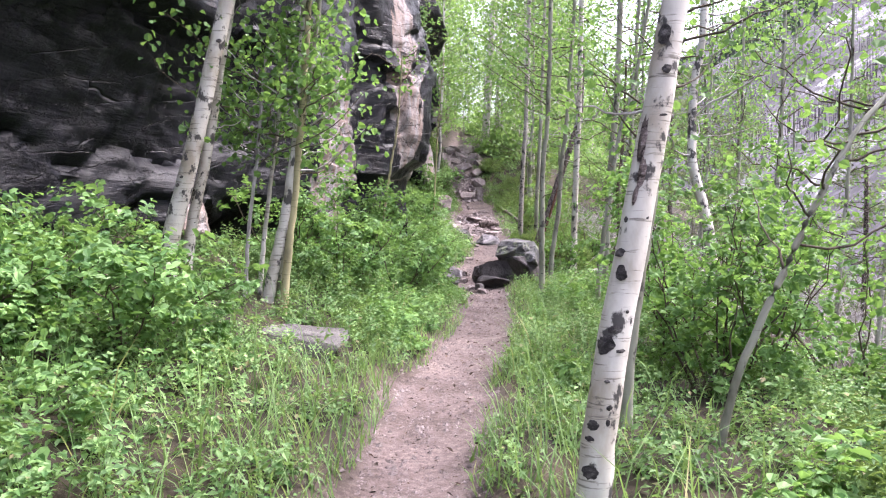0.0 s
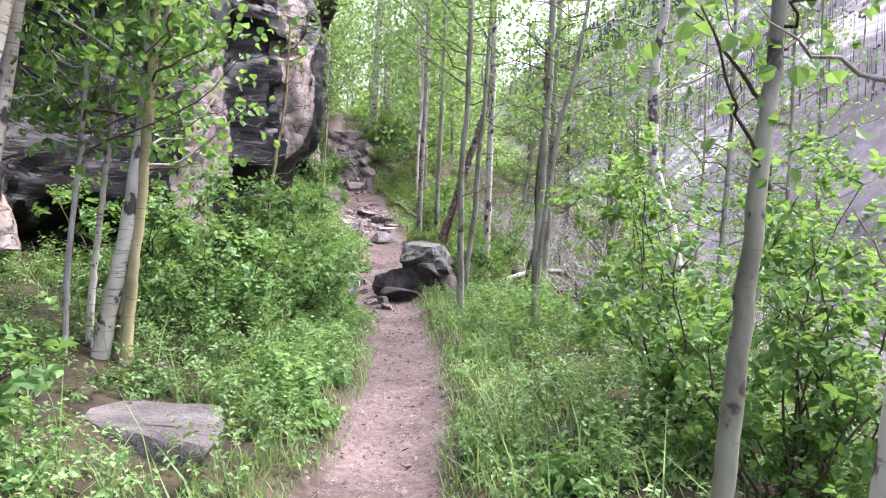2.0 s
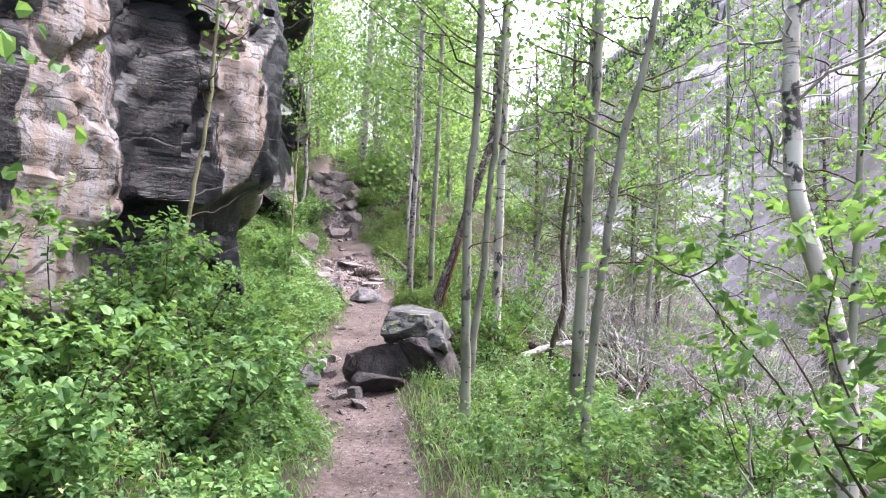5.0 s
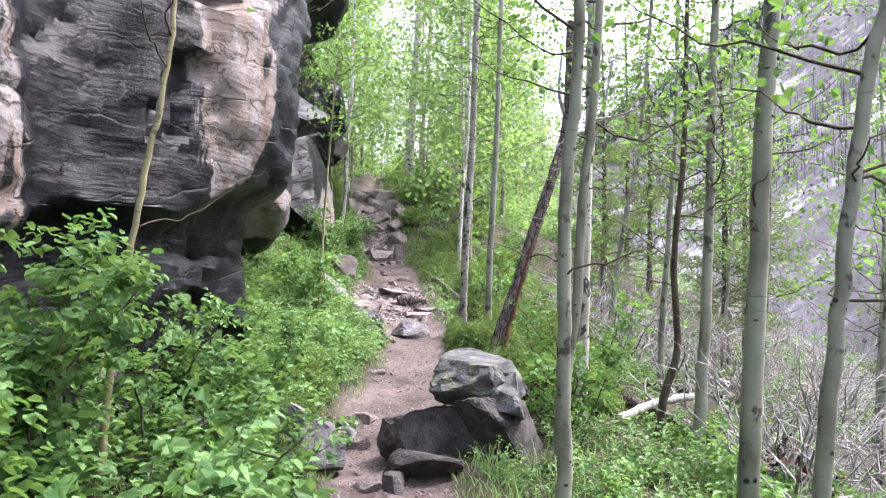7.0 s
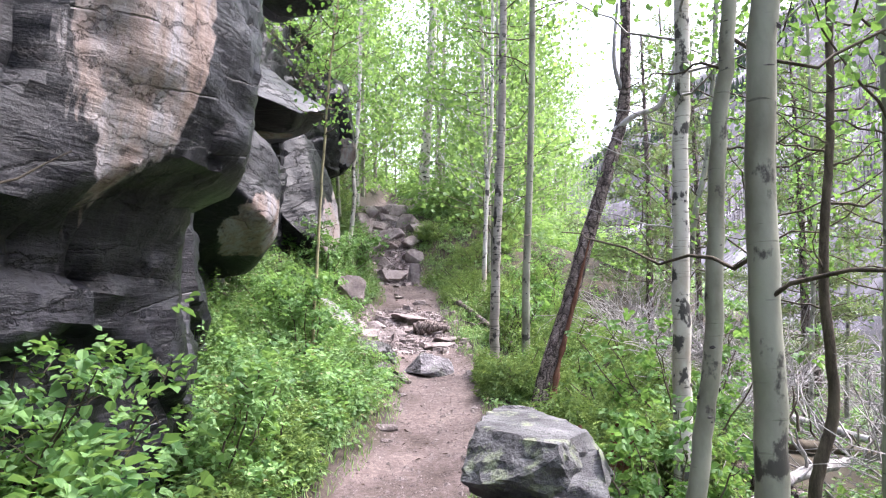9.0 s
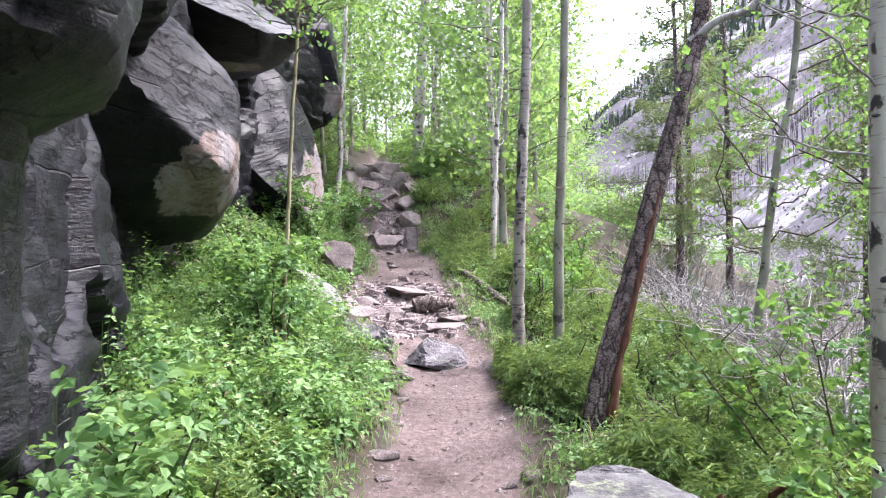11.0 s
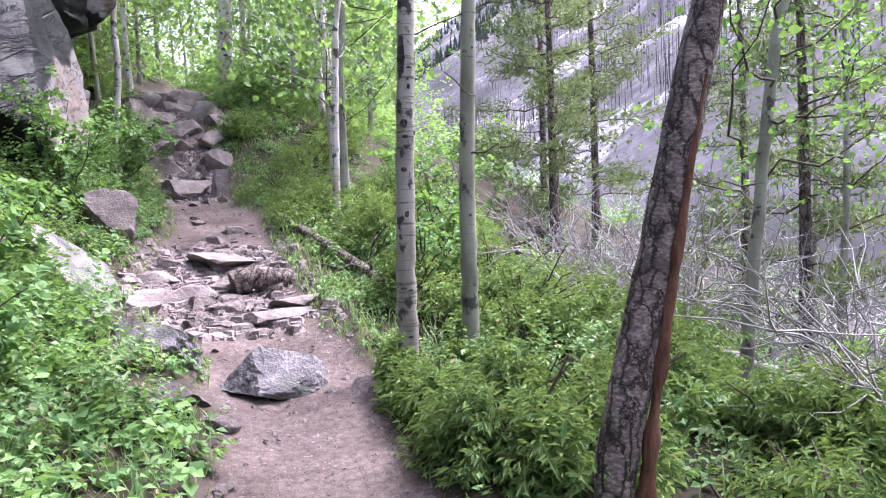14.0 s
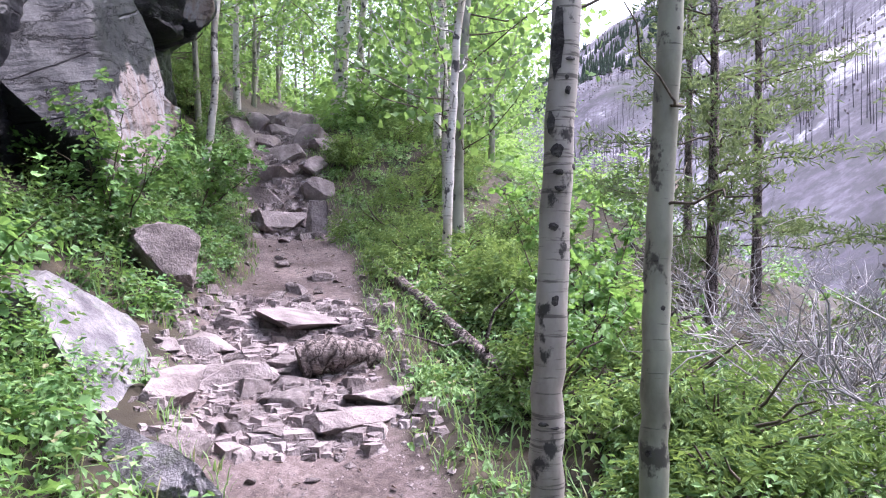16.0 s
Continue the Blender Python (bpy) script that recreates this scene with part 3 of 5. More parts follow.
def scars(e, shape, r0, r1, marks, mat, rim=18):
    """Black eye-shaped scars wrapped on a trunk. marks: height, turn, half width, half height."""
    pts = spline([(0, 0, -0.25)] + list(shape), 60)
    g = Geo()
    for h, turn, w, hh in marks:
        c = np.array([np.interp(h, pts[:, 2], pts[:, k]) for k in range(3)])
        up = np.array([np.interp(h + 0.1, pts[:, 2], pts[:, k]) for k in range(3)]) - c
        r = r0 + (r1 - r0) * (h + 0.25) / (pts[-1, 2] + 0.25) + 0.003
        ang = np.linspace(0, 2 * np.pi, rim, endpoint=False)
        rough = rng.uniform(0.6, 1.15, rim)
        rough = 0.6 * rough + 0.25 * np.roll(rough, 1) + 0.15 * np.roll(rough, 2)
        ring = []
        for f in (0.0, 0.55, 1.0):
            for a, q in zip(ang, rough):
                t = radians(turn) + f * w / r * np.cos(a) * q
                z = f * hh * np.sin(a) * q
                rr = r + 0.004 * (1 - f)
                ring.append(c + up * z / 0.1 + rr * np.array([np.cos(t), np.sin(t), 0]))
        i = np.arange(rim)
        k = (i + 1) % rim
        g.add(ring, np.concatenate([np.stack([rim * b + i, rim * b + k, rim * b + rim + k, rim * b + rim + i], -1) for b in (0, 1)]))
    tagged(part(e, "bark_scar", g.mesh("bark_scar", mat, True), "black sunken bark scars"), kind="stuff")


def foot(x, y, sink=0.0):
    return (x, y, float(land(x, y)) - sink)


# ---------- stones ----------


def stone_mesh(name, size, seed, mat, cuts=9, detail=3, flat=0.0, depth=(0.42, 0.78), rough=1.0):
    """An angular stone: a ball cut by random planes and roughened."""
    r = random.Random(seed)
    bm = bmesh.new()
    bmesh.ops.create_icosphere(bm, subdivisions=detail, radius=1)
    planes = []
    for _ in range(cuts):
        n = Vector((r.gauss(0, 1), r.gauss(0, 1), r.gauss(0, 0.8))).normalized()
        planes.append((n, r.uniform(*depth)))
    if flat:
        planes.append((Vector((r.uniform(-.12, .12), r.uniform(-.12, .12), 1)).normalized(), flat))
    for v in bm.verts:
        for n, d in planes:
            k = v.co.dot(n) - d
            if k > 0:
                v.co -= n * k * 0.985
        q = v.co * 2.2 + Vector((seed * 3.1, seed * 1.7, 0))
        v.co *= 1 + 0.06 * noise.noise(q) + rough * (0.05 * noise.noise(q * 3) + (0.035 * noise.noise(q * 8) if detail > 3 else 0))
        v.co = Vector((v.co.x * size[0], v.co.y * size[1], v.co.z * size[2]))
    me = bpy.data.meshes.new(name)
    bm.to_mesh(me)
    bm.free()
    me.materials.append(mat)
    me.polygons.foreach_set("use_smooth", np.full(len(me.polygons), detail > 3))
    if detail > 3:
        me.set_sharp_from_angle(angle=radians(24))
    return me


def stone(name, at, size, seed, mat, label, turn=0, tip=(0, 0), cuts=11, detail=4, flat=0.0, group="", category="rock"):
    o = new(name, stone_mesh(name, tuple(1.15 * k for k in size), seed, mat, cuts, detail, flat, (0.3, 0.7)))
    o.matrix_world = pose(*at, tip[0], tip[1], turn)
    return tagged(o, label, category, group)


def cliff_block(at, size, turn, tip, seed, patches, label, cuts=10, depth=(0.5, 0.85)):
    """A great block of the rock face. patches: spots of bare rock as a direction from its middle and a reach."""
    me = stone_mesh("cliff_block", size, seed, M_CLIFF, cuts, 5, 0.0, depth, 0.3)
    me.set_sharp_from_angle(angle=radians(48))
    n = len(me.vertices)
    co = np.zeros(n * 3)
    me.vertices.foreach_get("co", co)
    co = co.reshape(-1, 3)
    m = pose(*at, tip[0], tip[1], turn)
    d = unit(co @ np.array(m.to_3x3()).T)
    bare = np.zeros(n)
    for way, reach in patches:
        bare = np.maximum(bare, np.exp(-((1 - d @ unit(np.array(way, float))) / reach) ** 2))
    rough = np.array([noise.noise(Vector(c) * 2.6) for c in co])
    ledges = np.array([noise.noise(Vector((c[0] * 1.2, c[1] * 1.2, c[2] * 5 + c[1] * 2))) for c in co])
    grain = np.array([noise.fractal(Vector(c) * 4.0, 0.9, 2.1, 4) for c in co])
    me.vertices.foreach_set("co", (co + unit(co) * (0.016 * ledges + 0.03 * rough + 0.006 * grain)[:, None]).ravel())
    a = me.attributes.new("pale", "FLOAT", "POINT")
    a.data.foreach_set("value", 0.9 * bare + 0.25 * rough)
    o = new("cliff_block", me)
    o.matrix_world = m
    return tagged(o, label, "cliff", "cliff blocks", "structure")


ground_sheet()
cliff()
cliff_block((-1.75, 18.3, 3.48), (1.0, 1.75, 1.1), 16, (-16, 6), 4, [((0.8, -0.4, -0.45), 0.12), ((0.05, -0.95, 0.25), 0.03)], "wedge of black and pink rock under the overhang", 7, (0.66, 0.88))
cliff_block((-1.35, 23.3, 4.2), (1.05, 1.8, 1.5), 26, (0, -18), 9, [((0.85, -0.2, -0.5), 0.16), ((0.9, 0.4, -0.2), 0.12)], "leaning slab of dark rock with a pink foot", 8, (0.6, 0.85))
cliff_block((-0.85, 17.5, 6.5), (1.15, 1.5, 0.95), 12, (6, 6), 15, [((0.5, -0.6, -0.6), 0.03)], "black ledge overhanging high on the rock face", 10, (0.6, 0.85))
cliff_block((-0.75, 25.4, 6.2), (0.9, 1.05, 1.1), 10, (6, 4), 6, [((0.7, -0.4, -0.75), 0.06)], "rounded brown-black block jutting over the path", 10, (0.6, 0.85))
cliff_block((-1.55, 20.2, 5.3), (1.25, 2.5, 0.6), 8, (8, 4), 12, [((0.6, -0.2, -0.8), 0.05)], "layered dark slab roofing the hollow in the cliff", 12)

# ---------- the trees that stand by the path ----------
PALE_LABEL = "white-barked aspen with black scars beside the gravel path"
GREY_LABEL = "slim grey-green aspen trunk standing among undergrowth"
NEAR = [(0.08, 0.04, 0.5), (0.29, 0.16, 1.5), (0.43, 0.25, 2.2), (0.7, 0.4, 3.4), (1.0, 0.8, 7)]
near_aspen = aspen("aspen", foot(0.56, 2.9), NEAR, 0.072, 0.045, M_WHITE, PALE_LABEL, L_ASPEN, (3.2, 7), 1.1, 16, 500, seg=20)
scars(near_aspen, NEAR, 0.072, 0.045, [(0.25, 240, 0.04, 0.03), (0.43, 230, 0.03, 0.022), (0.5, 275, 0.014, 0.012), (0.74, 225, 0.045, 0.045), (0.8, 250, 0.03, 0.018), (1.02, 235, 0.03, 0.035), (1.1, 215, 0.03, 0.02), (1.24, 290, 0.008, 0.007), (1.85, 265, 0.02, 0.022), (2.0, 235, 0.03, 0.05), (2.3, 255, 0.02, 0.02), (0.87, 280, 0.008, 0.008), (1.66, 280, 0.02, 0.006), (0.6, 255, 0.012, 0.007)], M_SCAR)
scars(near_aspen, NEAR, 0.072, 0.045, [(1.42, 240, 0.018, 0.08), (1.55, 222, 0.022, 0.12), (1.33, 232, 0.012, 0.04)], M_BROWN)
aspen("aspen", foot(1.0, 4.1), [(0.05, 0.02, 0.5), (0.22, 0.12, 1.5), (0.35, 0.2, 2.4), (0.6, 0.3, 6)], 0.042, 0.02, M_GREY, GREY_LABEL, L_ASPEN, (1.5, 5), 0.8, 18, 560)
aspen("aspen", foot(1.42, 3.9, 0.1), [(0.12, 0, 0.4), (0.36, 0.02, 0.95), (0.58, 0.05, 1.4), (0.8, 0.1, 1.75), (1.3, 0.3, 2.3), (1.6, 0.5, 3.2)], 0.024, 0.01, M_GREY, "crooked leaning grey sapling beside the path", L_ASPEN, (1.0, 3.2), 0.9, 16, 520)
aspen("aspen", foot(2.95, 8.4), [(0.1, 0.0, 0.8), (0.06, 0.1, 1.5), (-0.06, 0.2, 2.1), (-0.02, 0.3, 3.0), (0.1, 0.3, 4), (0.2, 0.4, 8)], 0.072, 0.035, M_WHITE, "curving white aspen with bare side branches", L_ASPEN, (2.2, 7), 1.4, 24, 1000, bare=9)
aspen("aspen", foot(-2.36, 6.3), [(0.05, 0, 0.4), (0.25, 0.0, 1.2), (0.48, 0, 2.2), (0.75, 0, 3.3), (1.6, 0.2, 7)], 0.085, 0.05, M_WHITE, "white aspen leaning against the black cliff", L_ASPEN, (3.6, 7), 1.0, 14, 400, bare=2)
aspen("aspen", foot(-2.26, 6.5), [(0.04, 0, 0.4), (0.2, 0.0, 1.2), (0.33, 0, 2.0), (0.5, 0, 3.0), (0.9, 0.1, 6)], 0.055, 0.03, M_WHITE, "white aspen leaning against the black cliff", None, (3, 6), 0.7, 8, 0, bare=3)
for fx, fy, shape, r, bark in (
        (-1.5, 6.9, [(0.05, 0, 0.4), (0.12, 0, 1.0), (0.2, 0, 1.9), (0.3, 0, 3.2), (0.5, 0, 5)], 0.042, M_YELLOW),
        (-1.68, 6.9, [(0.12, 0, 0.35), (0.24, 0, 0.9), (0.34, 0.05, 1.8), (0.45, 0, 3.4), (0.6, 0, 5)], 0.06, M_WHITE),
        (-1.82, 6.8, [(0.03, 0, 0.5), (0.12, 0, 1.3), (0.2, 0, 2.2)], 0.022, M_DEAD),
        (-1.75, 7.0, [(0.06, 0, 0.5), (0.16, 0, 1.3), (0.3, 0, 2.4)], 0.026, M_WHITE),
        (-1.6, 7.1, [(0.08, 0, 0.5), (0.2, 0, 1.3), (0.4, 0, 2.6), (0.55, 0, 4.5)], 0.032, M_GREY)):
    aspen("aspen", foot(fx, fy), shape, r, r * 0.55, bark, "clump of slim aspen stems at the cliff foot", L_ASPEN, (1.2, 3.9), 0.8, 15, 640, 0.06, bare=3)
aspen("aspen", foot(1.46, 10.95), [(0.0, 0, 0.5), (0.0, 0, 1.2), (0.02, 0, 2.0), (0.1, 0, 3.2), (0.2, 0.1, 8)], 0.046, 0.03, M_GREY, GREY_LABEL, L_ASPEN, (2.8, 8), 1.2, 26, 1300)
aspen("aspen", foot(1.75, 12.2), [(0.05, 0, 0.5), (0.15, 0, 1.2), (0.2, 0, 2.0), (0.32, 0, 3.2), (0.6, 0.1, 8)], 0.044, 0.028, M_GREY, GREY_LABEL, L_ASPEN, (2.5, 8), 1.2, 26, 1300)
aspen("aspen", foot(2.3, 10.6), [(0.02, 0, 0.5), (0.06, 0, 1.2), (0.12, 0, 2.2), (0.2, 0, 3.4), (0.35, 0.1, 8)], 0.057, 0.038, M_GREY, GREY_LABEL, L_ASPEN, (2.7, 8), 1.3, 26, 1300)
aspen("aspen", foot(2.45, 13.9), [(0.0, 0, 0.5), (0.02, 0, 1.2), (0.05, 0, 2.2), (0.1, 0, 3.4), (0.2, 0.1, 8)], 0.066, 0.045, M_WHITE, "white aspen blackened up one side", L_ASPEN, (2.6, 8), 1.4, 26, 1300)
aspen("aspen", foot(3.1, 12.9), [(0.05, 0, 0.5), (0.1, 0, 1.2), (0.15, 0, 2.2), (0.2, 0, 3.4), (0.5, 0.1, 8)], 0.055, 0.03, M_GREY, GREY_LABEL, L_ASPEN, (2.2, 8), 1.4, 26, 1300, bare=8)
aspen("aspen", foot(2.95, 13.4), [(0.1, 0, 0.4), (0.22, 0, 0.8), (0.2, 0, 1.6), (0.3, 0, 2.6), (0.35, 0, 4)], 0.042, 0.02, M_TWIG, "blackened bent aspen stem above fallen wood", None, (2, 4), 0.7, 8, 0, bare=6)
aspen("aspen", foot(1.98, 9.6), [(0.06, 0, 0.5), (0.14, 0, 1.2), (0.3, 0, 2.2), (0.55, 0, 3.2), (1.2, 0.1, 7)], 0.036, 0.02, M_GREY, GREY_LABEL, L_ASPEN, (1.8, 6), 1.2, 22, 900, bare=6)
PATHSIDE = [(0.0, 0, 0.5), (0.03, 0, 1.2), (0.08, 0, 2.2), (0.14, 0, 3.4), (0.3, 0.1, 9)]
pathside_aspen = aspen("aspen", foot(1.92, 18.4), PATHSIDE, 0.066, 0.045, M_TAN, "straight pale aspen with black bark scars by the path", L_ASPEN, (4.0, 9), 1.2, 18, 600, bare=3, seg=16)
scars(pathside_aspen, PATHSIDE, 0.066, 0.045, [(1.9, 225, 0.028, 0.16), (1.72, 270, 0.012, 0.018), (1.5, 245, 0.028, 0.03), (1.42, 255, 0.022, 0.012), (1.36, 260, 0.026, 0.014), (1.22, 245, 0.02, 0.016), (0.95, 262, 0.018, 0.02), (0.5, 240, 0.02, 0.01), (1.6, 215, 0.02, 0.05), (0.2, 270, 0.02, 0.008)], M_SCAR)
aspen("aspen", foot(2.3, 18.3), [(0.0, 0, 0.5), (0.02, 0, 1.2), (0.07, 0, 2.2), (0.12, 0, 3.4), (0.3, 0.1, 9)], 0.056, 0.038, M_GREY, GREY_LABEL, L_ASPEN, (3.6, 9), 1.2, 18, 600, bare=4, seg=16)
aspen("aspen", foot(4.0, 17.9), [(0.1, 0, 0.5), (0.2, 0, 1.2), (0.36, 0, 2.2), (0.6, 0, 3.4), (1.0, 0.1, 8)], 0.05, 0.028, M_GREY, GREY_LABEL, L_ASPEN, (1.1, 8), 1.3, 34, 2200, bare=3)
aspen("aspen", foot(2.4, 22.8), [(0.02, 0, 0.5), (0.05, 0, 1.2), (0.1, 0, 2.2), (0.2, 0, 3.4), (0.3, 0.1, 8)], 0.05, 0.03, M_WHITE, "white aspen blackened up one side", L_FAR, (2.0, 8), 1.2, 22, 900)
aspen("aspen", foot(1.84, 32.4), [(0.03, 0, 0.8), (0.1, 0, 2.2), (0.25, 0, 4.4), (0.6, 0, 11)], 0.19, 0.12, M_WHITE, "stout white aspen where the path tops out", L_FAR, (5, 11), 1.8, 18, 700, 0.07)
aspen("aspen", foot(2.3, 33.0), [(0.03, 0, 0.8), (0.1, 0, 2.2), (0.25, 0, 4.4), (0.5, 0, 10)], 0.08, 0.05, M_WHITE, PALE_LABEL, L_FAR, (4, 10), 1.4, 18, 700, 0.07)
aspen("aspen", foot(-0.25, 25.9), [(0.1, 0, 0.5), (0.16, 0, 1.2), (0.14, 0.1, 2.0), (0.25, 0.3, 3.4), (0.3, 0.4, 7)], 0.055, 0.035, M_WHITE, "bare white stem bending round the rock block", L_FAR, (4, 7), 1.0, 12, 400)
aspen("sapling", foot(-0.95, 11.0), [(0.04, 0, 0.5), (0.12, 0, 1.2), (0.28, 0, 2.2), (0.35, 0, 3.2)], 0.024, 0.012, M_YELLOW, "thin yellowish sapling in front of the cliff", L_ASPEN, (2.6, 3.4), 0.5, 6, 80, bare=5, group="saplings")
aspen("sapling", foot(-0.22, 17.4), [(0.0, 0, 0.5), (0.03, 0, 1.2), (0.08, 0, 2.2), (0.16, 0, 3.4), (0.25, 0, 4.2)], 0.022, 0.01, M_YELLOW, "thin yellowish sapling in front of the cliff", L_ASPEN, (2.6, 4.2), 0.6, 14, 420, bare=5, group="saplings")


for x, y, c in ((5.2, 13.6, 1500), (5.7, 16.6, 1600), (6.7, 19.6, 1600), (4.4, 10.2, 1200), (3.9, 15.6, 1300), (7.6, 13.0, 1500), (6.0, 11.4, 1500), (7.9, 17.3, 1500), (8.8, 22.0, 1600)):
    aspen("aspen", foot(x, y), [(0.05, 0, 0.8), (0.15, 0, 2.0), (0.3, 0.1, 3.6), (0.4, 0.2, 7.5)], 0.045, 0.02, M_GREY, GREY_LABEL, L_ASPEN, (1.6, 7.4), 1.3, 26, c, 0.06, round_leaf=False)


def split_trunk():
    """The leaning brown tree with its torn red side and forked white limb."""
    at = foot(2.04, 16.35)
    e = thing("leaning_tree", at, "leaning brown-barked aspen split open to red wood", "tree")
    pts = spline([(-0.05, 0, -0.2), (0.05, 0, 0.3), (0.32, 0.1, 1.0), (0.55, 0.15, 1.7), (0.78, 0.2, 2.35), (1.0, 0.3, 3.0), (1.05, 0.3, 3.5), (1.1, 0.35, 4.6)], 50)
    g = Geo()
    tube(g, pts, 0.086, 0.055, 18, flare=0.5, knots=0.05)
    part(e, "trunk", g.mesh("trunk", M_BROWN, True))
    g = Geo()
    strip = spline([(0.09, -0.07, -0.05), (0.17, -0.05, 0.4), (0.32, 0.01, 0.9), (0.44, 0.05, 1.3), (0.56, 0.09, 1.7)], 24)
    tube(g, strip, 0.036, 0.012, 7, knots=0.16)
    part(e, "torn_wood", g.mesh("torn_wood", M_RED, True), "bare torn red wood")
    g = Geo()
    tube(g, spline([(0.9, 0.28, 2.85), (1.1, 0.2, 3.0), (1.35, 0.15, 3.1), (1.5, 0.1, 3.45), (1.6, 0.1, 4.0)], 20), 0.035, 0.018, 8)
    tube(g, spline([(1.0, 0.3, 3.3), (0.9, 0.2, 3.6), (0.95, 0.2, 4.2)], 14), 0.03, 0.015, 8)
    part(e, "limb", g.mesh("limb", M_DEAD, True), "bleached white limb")
    return e


split_trunk()


def stump():
    """Torn stump of a dead juniper: splintered stubs from one root."""
    e = thing("stump", foot(1.94, 14.1), "torn reddish stump of a dead juniper", "stump")
    g = Geo()
    for k in range(7):
        a = rng.uniform(0, 6.28)
        tube(g, limb(np.array([0, 0, -0.1]), (np.cos(a) * 0.5, np.sin(a) * 0.5, 1.1), rng.uniform(0.35, 0.65), 0.05, 0.3, 8), 0.055, 0.012, 6, knots=0.2)
    part(e, "wood", g.mesh("wood", M_RED, True))


stump()

# ---------- aspens further off ----------
patterns = []
for k in range(5):
    h = 7 + k * 0.7
    patterns.append(aspen("aspen", foot(4.4 + k * 1.4, 31 + 4 * k), [(0.05 * k - 0.1, 0, 1.5), (0.1 * k - 0.2, 0.1, 3.5), (0.15 * k - 0.3, 0.1, h)], 0.05 + 0.008 * k, 0.02,
                          M_WHITE if k % 2 else M_GREY, "young aspen in bright green leaf", L_FAR, (0.9, h + 0.3), 1.9 + 0.15 * k, 36, 1600, 0.118, group="aspens up the slope", seg=7, round_leaf=False, fine=False))
placed = 0
for k in range(400):
    y = rng.uniform(24, 75)
    x = rng.uniform(2.6, max(3.2, 1.8 + 0.30 * (y - 15.8))) if rng.random() < 0.8 else rng.uniform(-10, -1.5) if y > 34 else 99
    if x > 30:
        continue
    if abs(x - trail_x(y)) < 1.4:
        continue
    copy_thing(patterns[int(rng.integers(5))], pose(*foot(x, y), 0, 0, rng.uniform(0, 360)))
    placed += 1
    if placed > 46:
        break
for x, y in ((3.3, 27.0), (4.2, 29.5), (-0.5, 27.6), (-0.15, 30.2), (-1.2, 29.0), (-0.1, 34.5), (-1.6, 30.0), (-2.6, 31.5), (-3.8, 30.2), (-0.9, 33), (-1.9, 35), (-1.2, 37.5), (-0.8, 40), (0.2, 44), (1.5, 45.5), (-1.5, 44), (-3.2, 38), (2.8, 47), (-4.5, 34), (-5.5, 41), (-2.2, 48), (0.8, 50), (-0.3, 38.5), (0.3, 41.5), (1.2, 42.5), (-1.0, 47), (0.2, 53), (1.6, 56), (-2.5, 41), (3.0, 38)):
    copy_thing(patterns[int(rng.integers(5))], pose(*foot(x, y), 0, 0, rng.uniform(0, 360)))


# ---------- shrubs ----------


def shrub(name, at, size, count, leaf, leaf_size, label, stems=7, category="shrub", group="", up=0.4, round_leaf=True):
    """Several stems that fork from the ground, leaves gathered along them."""
    e = thing(name, at, label, category, group)
    b, l = Geo(), Geo()
    per = max(4, count // (stems * 4))
    for _ in range(stems):
        a = rng.uniform(0, 6.28)
        out = rng.uniform(0.2, 1.0)
        q = limb(np.array([np.cos(a), np.sin(a), 0]) * 0.08, (np.cos(a) * size[0] * out, np.sin(a) * size[1] * out, size[2] * 0.9), size[2] * rng.uniform(0.7, 1.05), 0.1, 0.25, 10)
        q[:, 0] += np.linspace(0, 1, 10) * np.cos(a) * size[0] * out * 0.5
        q[:, 1] += np.linspace(0, 1, 10) * np.sin(a) * size[1] * out * 0.5
        tube(b, q, 0.010, 0.003, 4)
        for _ in range(4):
            s = q[rng.integers(2, 10)]
            aa = rng.uniform(0, 6.28)
            w = limb(s, (np.cos(aa), np.sin(aa), 0.35), 0.45 * size[0] * rng.uniform(0.4, 1), 0.2, 0.3, 7)
            tube(b, w[::2], 0.005, 0.002, 3)
            n = max(1, per // 5)
            tips = w[rng.integers(1, 7, n)] + rng.normal(size=(n, 3)) * 0.08
            sprigs(l, tips, w[-1] - w[0] + rng.normal(size=(n, 3)) * 0.15 + [0, 0, up * 0.3], rng.uniform(0.06, 0.15, n), 6, leaf_size, 1.15, 0.3, round_leaf)
    tagged(part(e, "stems", b.mesh("stems", M_TWIG, True)), kind="stuff")
    tagged(part(e, "foliage", l.mesh("foliage", leaf)), kind="stuff")
    return e


for x, y, s in ((-0.95, 10.5, (0.5, 0.5, 1.1)), (-1.4, 10.0, (0.6, 0.6, 1.1)), (-0.55, 9.6, (0.5, 0.5, 0.7)), (-1.0, 12.2, (0.55, 0.55, 0.8)), (-1.75, 8.6, (0.6, 0.6, 0.9)), (-1.1, 8.2, (0.5, 0.5, 0.7)),
                (-0.55, 14.0, (0.5, 0.5, 0.75)), (-0.7, 11.3, (0.5, 0.5, 0.7)), (-0.2, 10.9, (0.35, 0.4, 0.5)), (-0.35, 17.5, (0.55, 0.55, 0.8)), (-0.75, 19.0, (0.55, 0.55, 0.8)), (-0.45, 22.0, (0.6, 0.6, 0.85)), (-0.1, 24.0, (0.5, 0.5, 0.7)),
                (-2.6, 5.0, (0.7, 0.7, 0.7)), (-1.9, 4.4, (0.6, 0.6, 0.6)), (-2.5, 3.9, (0.6, 0.6, 0.6))):
    shrub("shrub", foot(x, y), s, int(1300 * max(1, s[2] * 1.4)), L_BUSH, 0.058, "leafy green shrub growing at the cliff foot", 8, group="shrubs along the cliff")
